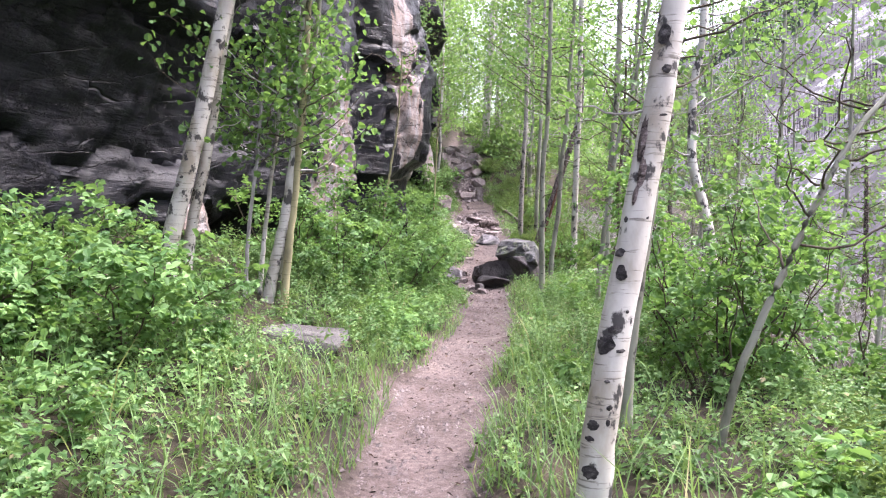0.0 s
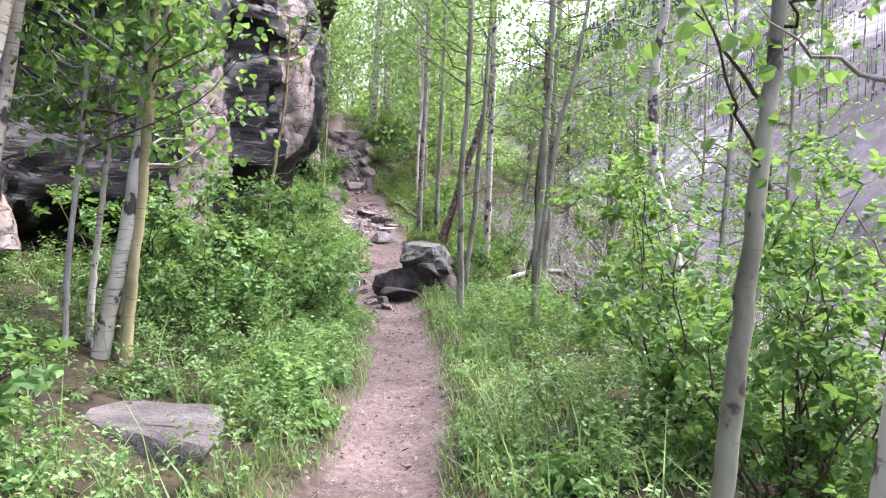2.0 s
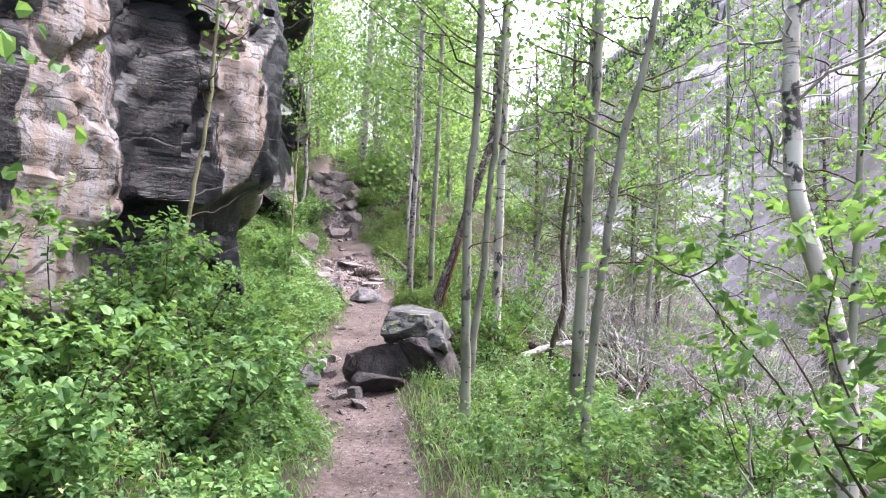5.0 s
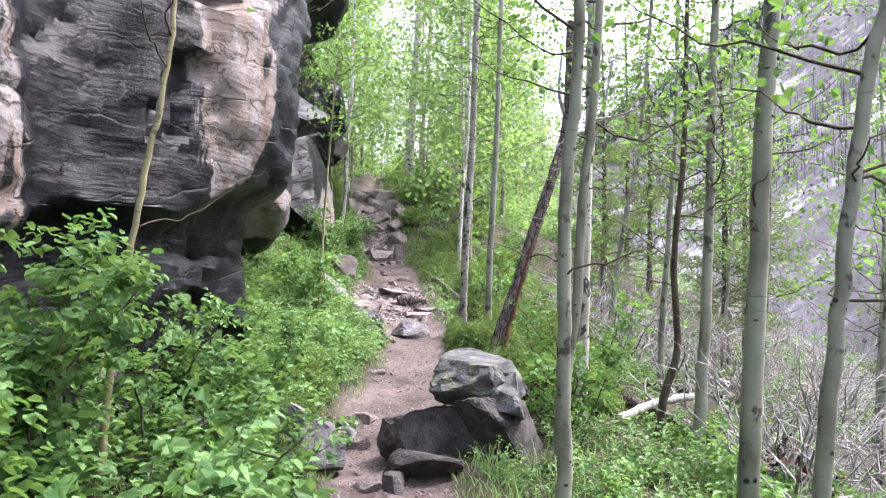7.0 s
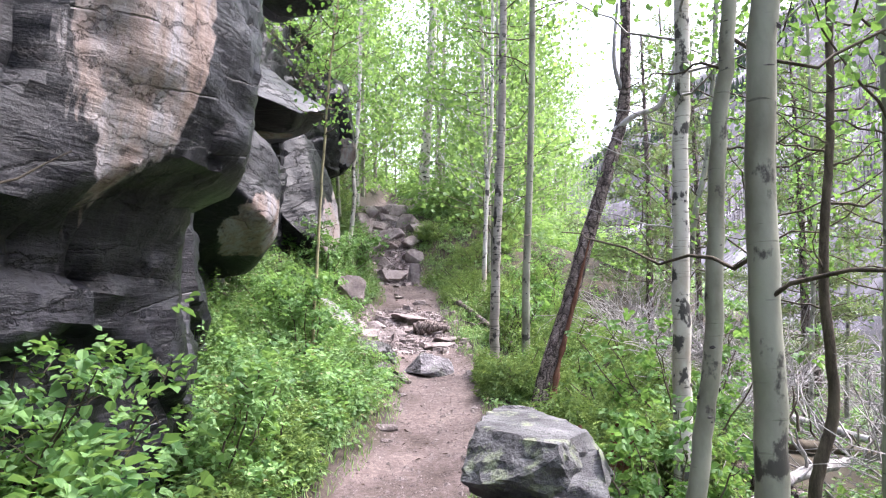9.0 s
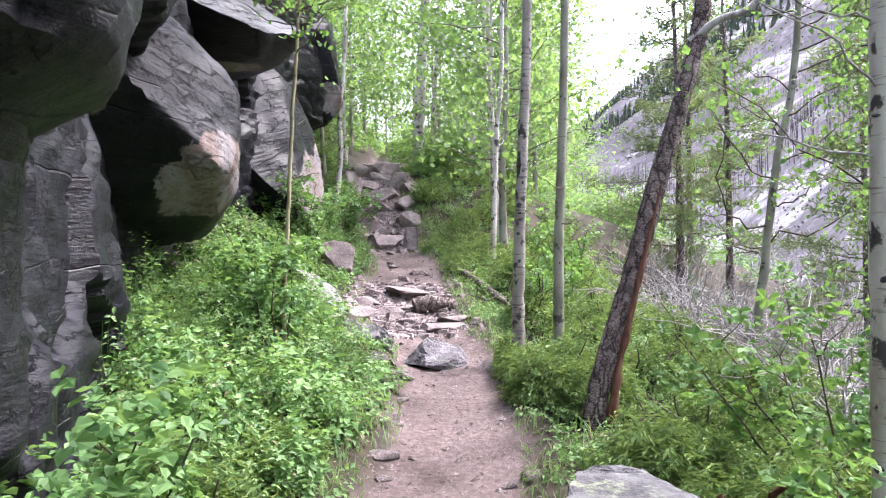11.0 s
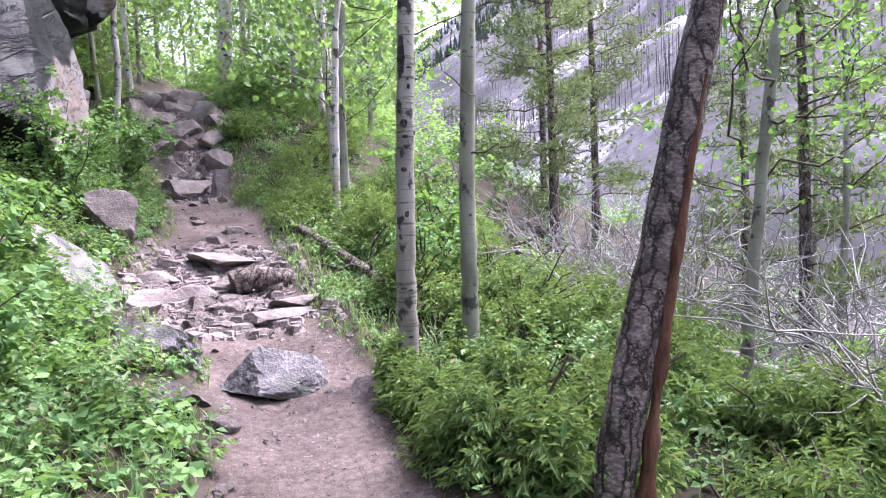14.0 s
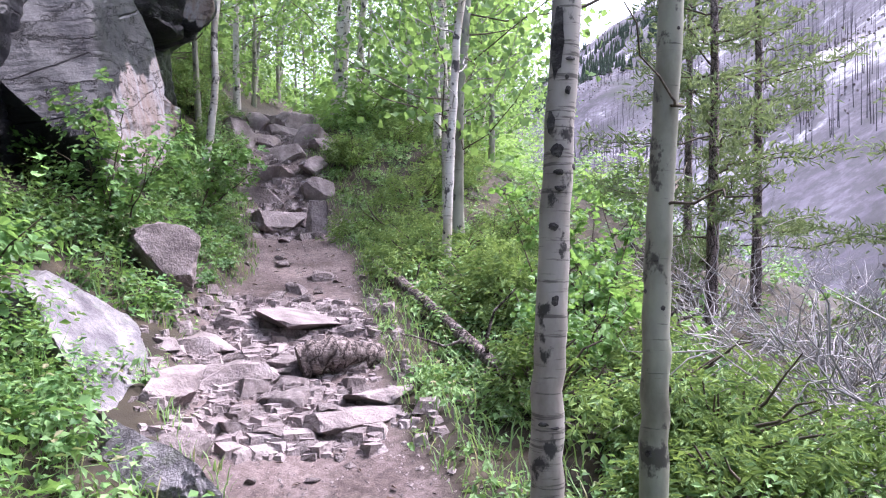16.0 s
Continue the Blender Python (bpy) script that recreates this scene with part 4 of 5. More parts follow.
for x, y, z, r in ((-0.6, 17.6, 7.1, 1.0), (-0.7, 25.2, 7.0, 1.0), (-0.75, 15.3, 5.3, 0.85), (-0.85, 16.8, 5.5, 0.9), (-1.0, 18.6, 6.0, 0.9), (-1.1, 13.6, 5.8, 0.8), (-0.9, 20.6, 6.2, 0.9), (-1.0, 22.6, 6.3, 0.9), (-1.6, 11.6, 5.6, 0.8)):
    shrub("shrub", (x, y, z), (r, r, r), 900, L_BUSH, 0.06, "leafy shrub hanging from a ledge of the cliff", 12, group="shrubs on the cliff", round_leaf=False)
for x, y, s, c in ((1.95, 6.3, (0.7, 0.7, 1.5), 900), (2.6, 6.9, (0.7, 0.7, 1.5), 800), (2.2, 5.2, (0.6, 0.6, 1.2), 600), (1.75, 4.9, (0.4, 0.4, 1.0), 300), (3.2, 5.6, (0.8, 0.8, 1.4), 700), (2.9, 14.9, (0.6, 0.6, 1.0), 500), (2.1, 13.2, (0.4, 0.4, 0.7), 300), (3.4, 9.4, (0.8, 0.8, 1.2), 600), (3.3, 21.0, (0.6, 0.6, 1.2), 500), (2.6, 20.0, (0.4, 0.4, 0.6), 250)):
    shrub("aspen_shoots", foot(x, y), s, int(c * 2.4), L_ASPEN, 0.055, "young aspen shoots in fresh green leaf", 9, group="aspen shoots", up=0.15)


def juniper(at, size, count, label="low spreading juniper bush beside the path", needle=None):
    """Plumes of short needles on boughs that spread low and turn up."""
    e = thing("juniper", at, label, "shrub", "junipers")
    b, l = Geo(), Geo()
    tips = max(30, count // 10)
    mounds = max(3, int(6 * max(size[:2])) + 2)
    mid = rng.uniform(-0.62, 0.62, (mounds, 3)) * [size[0], size[1], 0]
    mid[0] *= 0.2
    high = size[2] * rng.uniform(0.55, 1.0, mounds) * (1 - 0.4 * np.linalg.norm(mid, axis=1) / max(size[:2]))
    for c, h in zip(mid, high):
        for _ in range(4):
            tube(b, limb(np.zeros(3), c + rng.normal(size=3) * 0.1 + [0, 0, h * 0.7], 0.75 * np.linalg.norm(c) + h * 0.25, 0.1, 0.3, 6), 0.014, 0.004, 4)
    k = rng.integers(0, mounds, tips)
    d = dome(tips, -0.05)
    at_tip = mid[k] + d * np.stack([np.full(tips, size[0] * 0.5), np.full(tips, size[1] * 0.5), high[k]], -1) * rng.uniform(0.62, 1.05, tips)[:, None]
    axis = unit(d * [1, 1, 0.45] + [0, 0, 0.32] + rng.normal(size=(tips, 3)) * 0.28)
    ln = rng.uniform(0.12, 0.24, tips)
    sprigs(l, at_tip - axis * ln[:, None], axis, ln, 12, 0.066, 3.3, 0.9, False)
    tagged(part(e, "boughs", b.mesh("boughs", M_TWIG, True)), kind="stuff")
    tagged(part(e, "needles", l.mesh("needles", needle or L_JUNIPER)), kind="stuff")
    return e


juniper(foot(-0.5, 16.4), (0.13, 0.13, 0.3), 420, "dry rust-coloured sprig among green herbs", L_DRY)
juniper(foot(-0.95, 9.0), (0.1, 0.1, 0.25), 300, "dry rust-coloured sprig among green herbs", L_DRY)
juniper(foot(-0.1, 11.5), (0.12, 0.12, 0.2), 500, "dry rust-coloured sprig among green herbs", L_DRY)
for x, y, s, c in ((2.0, 15.1, (0.75, 0.6, 0.5), 9000), (2.35, 14.3, (0.7, 0.7, 0.5), 8000), (1.95, 16.9, (0.55, 0.7, 0.45), 7500), (2.6, 15.9, (0.7, 0.7, 0.45), 6000), (2.7, 17.3, (0.7, 0.7, 0.45), 5000), (1.85, 17.7, (0.4, 0.5, 0.32), 4000), (1.75, 18.15, (0.25, 0.3, 0.25), 2200), (2.1, 18.1, (0.35, 0.3, 0.3), 2600), (2.25, 17.6, (0.55, 0.6, 0.4), 5000), (2.8, 18.4, (0.6, 0.6, 0.4), 4000), (3.3, 16.6, (0.7, 0.7, 0.45), 4000), (2.3, 19.6, (0.6, 0.8, 0.5), 3000),
                   (2.5, 21.3, (0.8, 0.9, 0.6), 4500), (2.3, 22.8, (0.8, 0.9, 0.6), 4500), (2.1, 24.5, (0.8, 0.9, 0.65), 4000), (3.3, 20.2, (0.9, 0.9, 0.6), 4000), (3.2, 22.4, (0.9, 0.9, 0.6), 4000), (3.3, 24.4, (0.9, 0.9, 0.7), 3500), (3.0, 19.0, (0.7, 0.7, 0.5), 4000), (3.5, 18.0, (0.8, 0.8, 0.5), 4000), (3.1, 26.8, (0.9, 0.9, 0.7), 3000), (2.6, 26.0, (0.8, 0.8, 0.6), 2600), (1.9, 27.5, (0.6, 0.8, 0.6), 2600), (3.6, 27.6, (0.9, 0.9, 0.7), 2600), (2.6, 28.6, (0.9, 0.9, 0.7), 2600), (3.5, 29.6, (0.9, 0.9, 0.7), 2400), (4.2, 25.6, (0.9, 0.9, 0.7), 2600), (2.2, 30.4, (0.8, 0.8, 0.6), 2200),
                   (-0.3, 12.9, (0.5, 0.5, 0.45), 4500), (-0.4, 11.7, (0.45, 0.5, 0.4), 3500), (-0.55, 13.6, (0.55, 0.6, 0.4), 3600), (-0.75, 12.4, (0.5, 0.6, 0.35), 3000), (-0.25, 14.7, (0.5, 0.6, 0.4), 3600), (-0.15, 15.4, (0.4, 0.5, 0.35), 3000), (-0.7, 14.9, (0.5, 0.5, 0.45), 3000), (-0.6, 27.8, (0.9, 0.9, 1.0), 3000), (-1.4, 28.8, (0.9, 0.9, 1.1), 3000), (-0.9, 30.0, (0.9, 0.9, 1.0), 2600), (1.95, 2.9, (0.6, 0.6, 0.5), 3600), (2.5, 3.6, (0.7, 0.7, 0.6), 3000)):
    juniper(foot(x, y), (s[0], s[1], s[2] * 1.25), c)


def pine(at, h, spread, label="open-crowned green pine on the valley side"):
    e = thing("pine", at, label, "tree", "pines")
    g, b, l = Geo(), Geo(), Geo()
    tube(g, spline([(0, 0, -0.3), (0.05, 0, h * 0.5), (0, 0, h)], 20), 0.09, 0.02, 9, knots=0.04)
    for z in np.linspace(h * 0.12, h * 0.97, 44):
        a = rng.uniform(0, 6.28)
        ln = spread * (1.1 - z / h) * rng.uniform(0.6, 1.1) + 0.15
        q = limb(np.array([0, 0, z]), (np.cos(a), np.sin(a), -0.05), ln, 0.12, 0.25)
        tube(b, q, 0.014, 0.004, 5)
        n = int(100 * ln) + 25
        p = q[rng.integers(3, 9, n)] + rng.normal(size=(n, 3)) * [0.12, 0.12, 0.06]
        leaves(l, p, 0.13, 0.3, 5.0, rng.normal(size=(n, 3)) + [np.cos(a), np.sin(a), 0.6], False)
    part(e, "trunk", g.mesh("trunk", M_BROWN, True))
    tagged(part(e, "branches", b.mesh("branches", M_TWIG, True)), kind="stuff")
    tagged(part(e, "needles", l.mesh("needles", L_PINE)), kind="stuff")
    return e


for x, y, h, s in ((6.1, 24.3, 6.5, 1.7), (7.2, 20.5, 6.0, 1.6), (8.0, 26.2, 7.5, 1.8), (9.5, 24, 7, 1.7), (8.4, 29, 8, 1.8), (10.5, 18.5, 6.5, 1.6)):
    pine(foot(x, y), h, s)


def dead_shrub(at, size, label="bleached leafless shrub of tangled dead twigs", limbs=14, forks=6):
    e = thing("dead_shrub", at, label, "shrub", "dead shrubs")
    g = Geo()
    for _ in range(limbs):
        a = rng.uniform(0, 6.28)
        q = limb(np.zeros(3), (np.cos(a), np.sin(a), rng.uniform(0.4, 1.6)), size * rng.uniform(0.6, 1.1), 0.1, 0.35, 7)
        tube(g, q, 0.014, 0.004, 3)
        for _ in range(forks):
            s = q[rng.integers(2, 7)]
            w = limb(s, rng.normal(size=3) + [np.cos(a), np.sin(a), 0.4], size * rng.uniform(0.2, 0.5), 0.1, 0.4, 5)
            tube(g, w, 0.006, 0.002, 3)
    tagged(part(e, "twigs", g.mesh("twigs", M_DEAD, True)), kind="stuff")
    return e


dry = dead_shrub(foot(4.6, 20.2), 1.3)
thin = dead_shrub(foot(11, 22), 1.6, limbs=9, forks=4)
for k in range(32):
    y = rng.uniform(10, 46)
    x = rng.uniform(0.26, 0.5) * y + 3.5
    copy_thing(thin, pose(*foot(x, y), 0, 0, rng.uniform(0, 360)))
for x, y in ((3.95, 18.7), (4.7, 19.4), (5.2, 21.0), (4.5, 17.3), (5.8, 19.6), (5.1, 22.6), (4.1, 13.2), (3.7, 12.4), (5.4, 18.4), (6.4, 22.0), (3.9, 16.4), (5.0, 16.0), (4.2, 14.0), (4.8, 12.2), (5.6, 10.5), (6.6, 17.0), (7.6, 15.0), (7.4, 24.0), (8.6, 19.6), (4.0, 11.2), (5.8, 13.4), (9.5, 21.6), (6.8, 26.0)):
    copy_thing(dry, pose(*foot(x, y), 0, 0, rng.uniform(0, 360)))


def log(name, a, b, r, mat, label, group="", snags=7):
    a, b = np.array(a, float), np.array(b, float)
    e = thing(name, tuple(a), label, "log", group)
    g = Geo()
    q = spline([a - a, (b - a) * 0.5 + rng.normal(size=3) * 0.04, b - a], 16)
    tube(g, q, r, r * 0.7, 12, knots=0.1)
    for k in range(snags):
        s = q[rng.integers(4, 15)]
        tube(g, limb(s, rng.normal(size=3) + [0, 0, 1.0], rng.uniform(0.2, 0.5), 0.1, 0.3, 6), r * 0.3, r * 0.1, 5)
    n = 12
    for ring, c in ((np.arange(n), 0), (np.arange(15 * n, 16 * n), 15)):
        k = g.n
        base = g.v[0][ring]
        g.add(np.vstack([base, base.mean(0)]), [[i, (i + 1) % n, n] for i in range(n)])
    part(e, "wood", g.mesh("wood", mat, True))
    return e


for x0, y0, x1, y1, r, m, up in ((3.0, 14.3, 4.6, 12.0, 0.06, M_BROWN, 0.25), (3.3, 11.6, 5.2, 10.2, 0.06, M_DEAD, 0.2), (2.7, 13.6, 4.0, 14.6, 0.05, M_DEAD, 0.5), (3.4, 13.9, 4.3, 12.6, 0.04, M_RED, 0.6), (2.8, 11.2, 4.0, 12.2, 0.045, M_DEAD, 0.5), (2.9, 12.0, 4.4, 13.8, 0.06, M_BROWN, 0.3), (1.75, 23.0, 2.3, 19.2, 0.05, M_BROWN, 0.12), (3.8, 22.6, 4.8, 20.6, 0.05, M_DEAD, 0.2), (4.2, 19.0, 6.0, 17.2, 0.07, M_DEAD, 0.3), (3.6, 15.4, 5.6, 16.4, 0.06, M_TWIG, 0.2), (2.9, 20.4, 4.3, 21.8, 0.08, M_BROWN, 0.4), (2.6, 9.2, 3.1, 8.6, 0.05, M_DEAD, 0.35)):
    a, b = foot(x0, y0), foot(x1, y1)
    log("fallen_log", (a[0], a[1], a[2] + r), (b[0], b[1], b[2] + r + up * 0.5), r, m, "weathered fallen log lying on the slope", "fallen logs")

# ---------- rocks ----------
stone("boulder", (1.02, 13.0, 0.8), (0.44, 0.46, 0.42), 3, M_DARKROCK, "dark cracked boulder at the edge of the path", 20, (8, 0), 9, 5)
stone("boulder", (1.42, 13.0, 0.9), (0.42, 0.4, 0.45), 31, M_DARKROCK, "dark cracked boulder at the edge of the path", 75, (0, 6), 9, 5)
stone("boulder", (1.42, 13.4, 1.33), (0.62, 0.56, 0.30), 5, M_BOULDER, "lichen-spotted grey boulder lying on a darker one", -15, (-4, 8), 10, 5, flat=0.6)
stone("boulder", (0.86, 12.5, 0.74), (0.27, 0.3, 0.2), 8, M_DARKROCK, "dark cracked boulder at the edge of the path", 40, (0, 0), 9)
stone("boulder", (0.62, 12.2, 0.68), (0.13, 0.2, 0.08), 33, M_DARKROCK, "dark flat stone at the edge of the path", 15, (0, 0), 9)
stone("slab_rock", (-1.2, 6.0, float(land(-1.2, 6.0)) - 0.1), (0.72, 0.62, 0.40), 11, M_SLAB, "flat grey rock slab sunk in the grass", 10, (4, 3), 10, 4, flat=0.36)
stone("boulder", (1.52, 12.85, 1.2), (0.32, 0.25, 0.22), 9, M_BOULDER, "lichen-spotted grey boulder beside the path", 65, (0, 14), 10, 5)
stone("pale_rock", (-0.02, 12.6, 0.84), (0.46, 0.42, 0.3), 13, M_PALE, "pale jagged rock beside the path", 30, (12, 0), 9, 5)
stone("pale_rock", (-0.5, 12.1, 0.92), (0.5, 0.4, 0.24), 15, M_PALE, "pale jagged rock beside the path", 70, (0, 10), 9, 5)
stone("pale_rock", (0.14, 13.3, 0.82), (0.25, 0.3, 0.16), 16, M_PALE, "pale jagged rock beside the path", 10)
stone("pale_rock", (1.12, 18.6, 1.38), (0.34, 0.26, 0.22), 17, M_PALE, "grey pointed rock standing in the path", 15, (14, 10), 8, 5)
stone("pale_rock", (0.52, 18.25, 1.38), (0.26, 0.2, 0.16), 19, M_DARKROCK, "dark rock at the path edge", 50, (0, 0), 8)
stone("pale_rock", (1.78, 19.2, 1.5), (0.11, 0.1, 0.08), 21, M_PALE, "pale stone at the path edge", 50)
stone("bank_rock", (0.02, 21.75, 2.45), (0.36, 0.3, 0.26), 23, M_STONE, "pinkish rock jutting from the bank", 20, (10, 12), 8, 5)
stone("bank_rock", (-0.48, 20.55, 2.12), (1.5, 0.55, 0.6), 25, M_PALE, "long pale rock ledge along the bank", -52, (10, 18), flat=0.7, detail=5)
stone("bank_rock", (0.28, 19.15, 1.62), (0.72, 0.22, 0.27), 27, M_PALE, "long pale rock ledge along the bank", -58, (0, 12), flat=0.7, detail=5)
stone("bank_rock", (0.1, 18.3, 1.5), (0.16, 0.12, 0.1), 29, M_STONE, "pinkish rock jutting from the bank", 20)
# x, y, half sizes; how far the middle stands above the ground
STEPS = [(1.0, 21.6, 0.38, 0.36, 0.10, 0.02), (1.22, 19.75, 0.33, 0.30, 0.08, 0.0), (0.62, 20.4, 0.28, 0.26, 0.12, 0.02), (0.34, 20.0, 0.16, 0.34, 0.12, 0.02), (1.22, 25.2, 0.15, 0.18, 0.26, 0.12), (1.5, 20.0, 0.2, 0.16, 0.06, 0.0), (0.45, 20.9, 0.24, 0.18, 0.1, 0.02),
         (0.74, 25.3, 0.36, 0.24, 0.14, 0.06), (0.5, 26.2, 0.40, 0.24, 0.15, 0.06), (1.2, 26.4, 0.24, 0.22, 0.2, 0.08), (0.55, 27.1, 0.4, 0.3, 0.16, 0.05), (1.25, 27.3, 0.26, 0.25, 0.2, 0.08), (0.75, 27.9, 0.42, 0.3, 0.18, 0.06),
         (0.4, 28.6, 0.38, 0.3, 0.2, 0.08), (1.1, 28.7, 0.34, 0.3, 0.24, 0.1), (0.7, 29.4, 0.42, 0.3, 0.2, 0.08), (0.25, 30.0, 0.34, 0.3, 0.25, 0.1), (0.95, 30.2, 0.4, 0.35, 0.25, 0.1), (0.5, 31.0, 0.45, 0.3, 0.2, 0.08), (1.5, 28.0, 0.28, 0.25, 0.22, 0.1), (0.05, 28.2, 0.3, 0.3, 0.25, 0.1)]
for k, (x, y, a, b, c, up) in enumerate(STEPS):
    lean = 3 if y < 26 else 10
    stone("step_stone", (x, y, float(land(x, y)) + up - (0.08 if y > 26.5 else 0.0)), (a * rng.uniform(1.15, 1.35), b * rng.uniform(1.1, 1.35), c * rng.uniform(1.2, 1.5)), 40 + k, M_STONE, "flat pinkish stone forming a rough step in the path", rng.uniform(-35, 35), (rng.uniform(-lean, lean), rng.uniform(-lean, lean)), flat=0.6, group="step stones", category="stone")
log("step_log", (1.02, 20.42, 1.85), (1.52, 20.6, 1.86), 0.115, M_BROWN, "short weathered log laid as a step", snags=0)

loose = [stone_mesh("loose_stone", (1.25, 1.0, 0.7), 70 + k, M_STONE, 8, 2, 0.45, (0.3, 0.6)) for k in range(8)]
for k in range(295):
    y = rng.choice([rng.uniform(19.4, 22), rng.uniform(22, 32), rng.uniform(11.3, 14.3), rng.uniform(15, 19.4)], p=[0.42, 0.38, 0.12, 0.08])
    x = trail_x(y) + rng.normal() * trail_w(y) * 0.55
    if 18.7 > y > 14.3:
        x = trail_x(y) + rng.choice([-1, 1]) * trail_w(y) * rng.uniform(0.7, 1.1)
    s = rng.choice([rng.uniform(0.025, 0.07), rng.uniform(0.07, 0.2)], p=[0.66, 0.34])
    o = new("loose_stone", loose[k % 8])
    o.matrix_world = pose(x, y, float(land(x, y)) + 0.05 * s, rng.uniform(-15, 15), rng.uniform(-15, 15), rng.uniform(0, 360)) @ Matrix.Diagonal((s, s, s, 1))
    tagged(o, "loose pinkish stone lying on the gravel path", "stone", "loose stones")


def gravel():
    g = Geo()
    n = 12000
    y = np.where(rng.random(n) < 0.6, rng.uniform(1.5, 15, n), rng.uniform(15, 27, n))
    side = np.where(rng.random(n) < 0.55, rng.normal(size=n) * 0.5, np.sign(rng.normal(size=n)) * rng.uniform(0.7, 1.15, n))
    x = trail_x(y) + side * trail_w(y)
    z = land(x, y)
    s = np.where(rng.random(n) < 0.9, rng.uniform(0.005, 0.013, n), rng.uniform(0.013, 0.032, n))[:, None]
    base = np.array([(1, 0, 0), (0, 1, 0), (-1, 0, 0), (0, -1, 0), (0.2, 0.1, 0.7), (0, 0, -0.6)])
    v = base[None] * s[:, None] * rng.uniform(0.6, 1.3, (n, 6, 1)) + np.stack([x, y, z], -1)[:, None]
    f = np.array([(0, 1, 4), (1, 2, 4), (2, 3, 4), (3, 0, 4)])
    g.add(v.reshape(-1, 3), (np.arange(n)[:, None, None] * 6 + f[None]).reshape(-1, 3))
    tagged(new("gravel", g.mesh("gravel", M_GRAVEL)), "loose pinkish gravel scattered over the footpath", "gravel", kind="stuff")


gravel()


def rubble():
    """Broken stone lying thick between the rough steps."""
    g = Geo()
    n = 2600
    y = np.where(rng.random(n) < 0.6, rng.uniform(19.4, 22.2, n), rng.uniform(24.8, 31, n))
    x = trail_x(y) + np.clip(rng.normal(size=n) * 0.62, -1.35, 1.35) * trail_w(y) - 0.06
    s = np.where(rng.random(n) < 0.75, rng.uniform(0.018, 0.04, n), rng.uniform(0.04, 0.085, n))[:, None]
    base = np.array([(1, 0.7, -0.4), (-0.8, 1, -0.4), (-1, -0.8, -0.4), (0.9, -1, -0.4), (0.7, 0.5, 0.5), (-0.6, 0.6, 0.6), (-0.6, -0.6, 0.45), (0.7, -0.5, 0.4)])
    a = rng.uniform(0, 6.28, n)
    v = base[None] * rng.uniform(0.65, 1.25, (n, 8, 3)) * s[:, None]
    c, d = np.cos(a)[:, None], np.sin(a)[:, None]
    v = np.stack([v[..., 0] * c - v[..., 1] * d, v[..., 0] * d + v[..., 1] * c, v[..., 2]], -1) + np.stack([x, y, land(x, y)], -1)[:, None]
    f = np.array([(4, 5, 6, 7), (0, 1, 5, 4), (1, 2, 6, 5), (2, 3, 7, 6), (3, 0, 4, 7)])
    g.add(v.reshape(-1, 3), (np.arange(n)[:, None, None] * 8 + f[None]).reshape(-1, 4))
    tagged(new("rubble", g.mesh("rubble", M_STONE)), "broken pinkish rubble between the rough stone steps", "rubble", kind="stuff")


rubble()


def litter():
    n = 3200
    y = np.concatenate([rng.uniform(1.5, 14, 2000), rng.uniform(14, 27, 1200)])
    x = trail_x(y) + np.clip(rng.normal(size=n) * 0.75, -1.3, 1.3) * trail_w(y)
    g = Geo()
    leaves(g, np.stack([x, y, land(x, y) + 0.008], -1), rng.choice([0.014, 0.022, 0.05], n, p=[0.6, 0.3, 0.1]), 1.6, 2.6, None, False)
    tagged(new("path_litter", g.mesh("path_litter", L_LITTER)), "dark bits of bark and dead leaf on the footpath", "litter", kind="stuff")


litter()

# ---------- undergrowth ----------


def clear_of_path(x, y, gap=0.03):
    return np.abs(x - trail_x(y)) > trail_w(y) + gap + 0.08 * wave(x, y, 4, 21)


CLEAR = [(2.0, 15.1, 0.5), (2.35, 14.3, 0.45), (1.98, 16.8, 0.35), (2.6, 15.9, 0.4), (-1.1, 5.85, 0.5), (1.3, 13.1, 0.6), (-0.08, 12.7, 0.3), (-0.45, 12.2, 0.3), (-0.35, 20.4, 0.5), (0.0, 20.6, 0.3), (0.28, 21.3, 0.2), (0.2, 19.35, 0.2), (0.5, 18.25, 0.3), (0.28, 19.1, 0.22), (0.05, 19.7, 0.25), (-0.5, 20.2, 0.4), (0.02, 21.75, 0.3), (0.14, 13.3, 0.2)]


def open_ground(x, y):
    ok = np.ones(len(x), bool)
    for cx, cy, r in CLEAR:
        ok &= (x - cx) ** 2 + (y - cy) ** 2 > r * r
    return ok


def cliff_line(y):
    c = np.array(CLIFF)
    return np.interp(y, c[:, 1], c[:, 0])


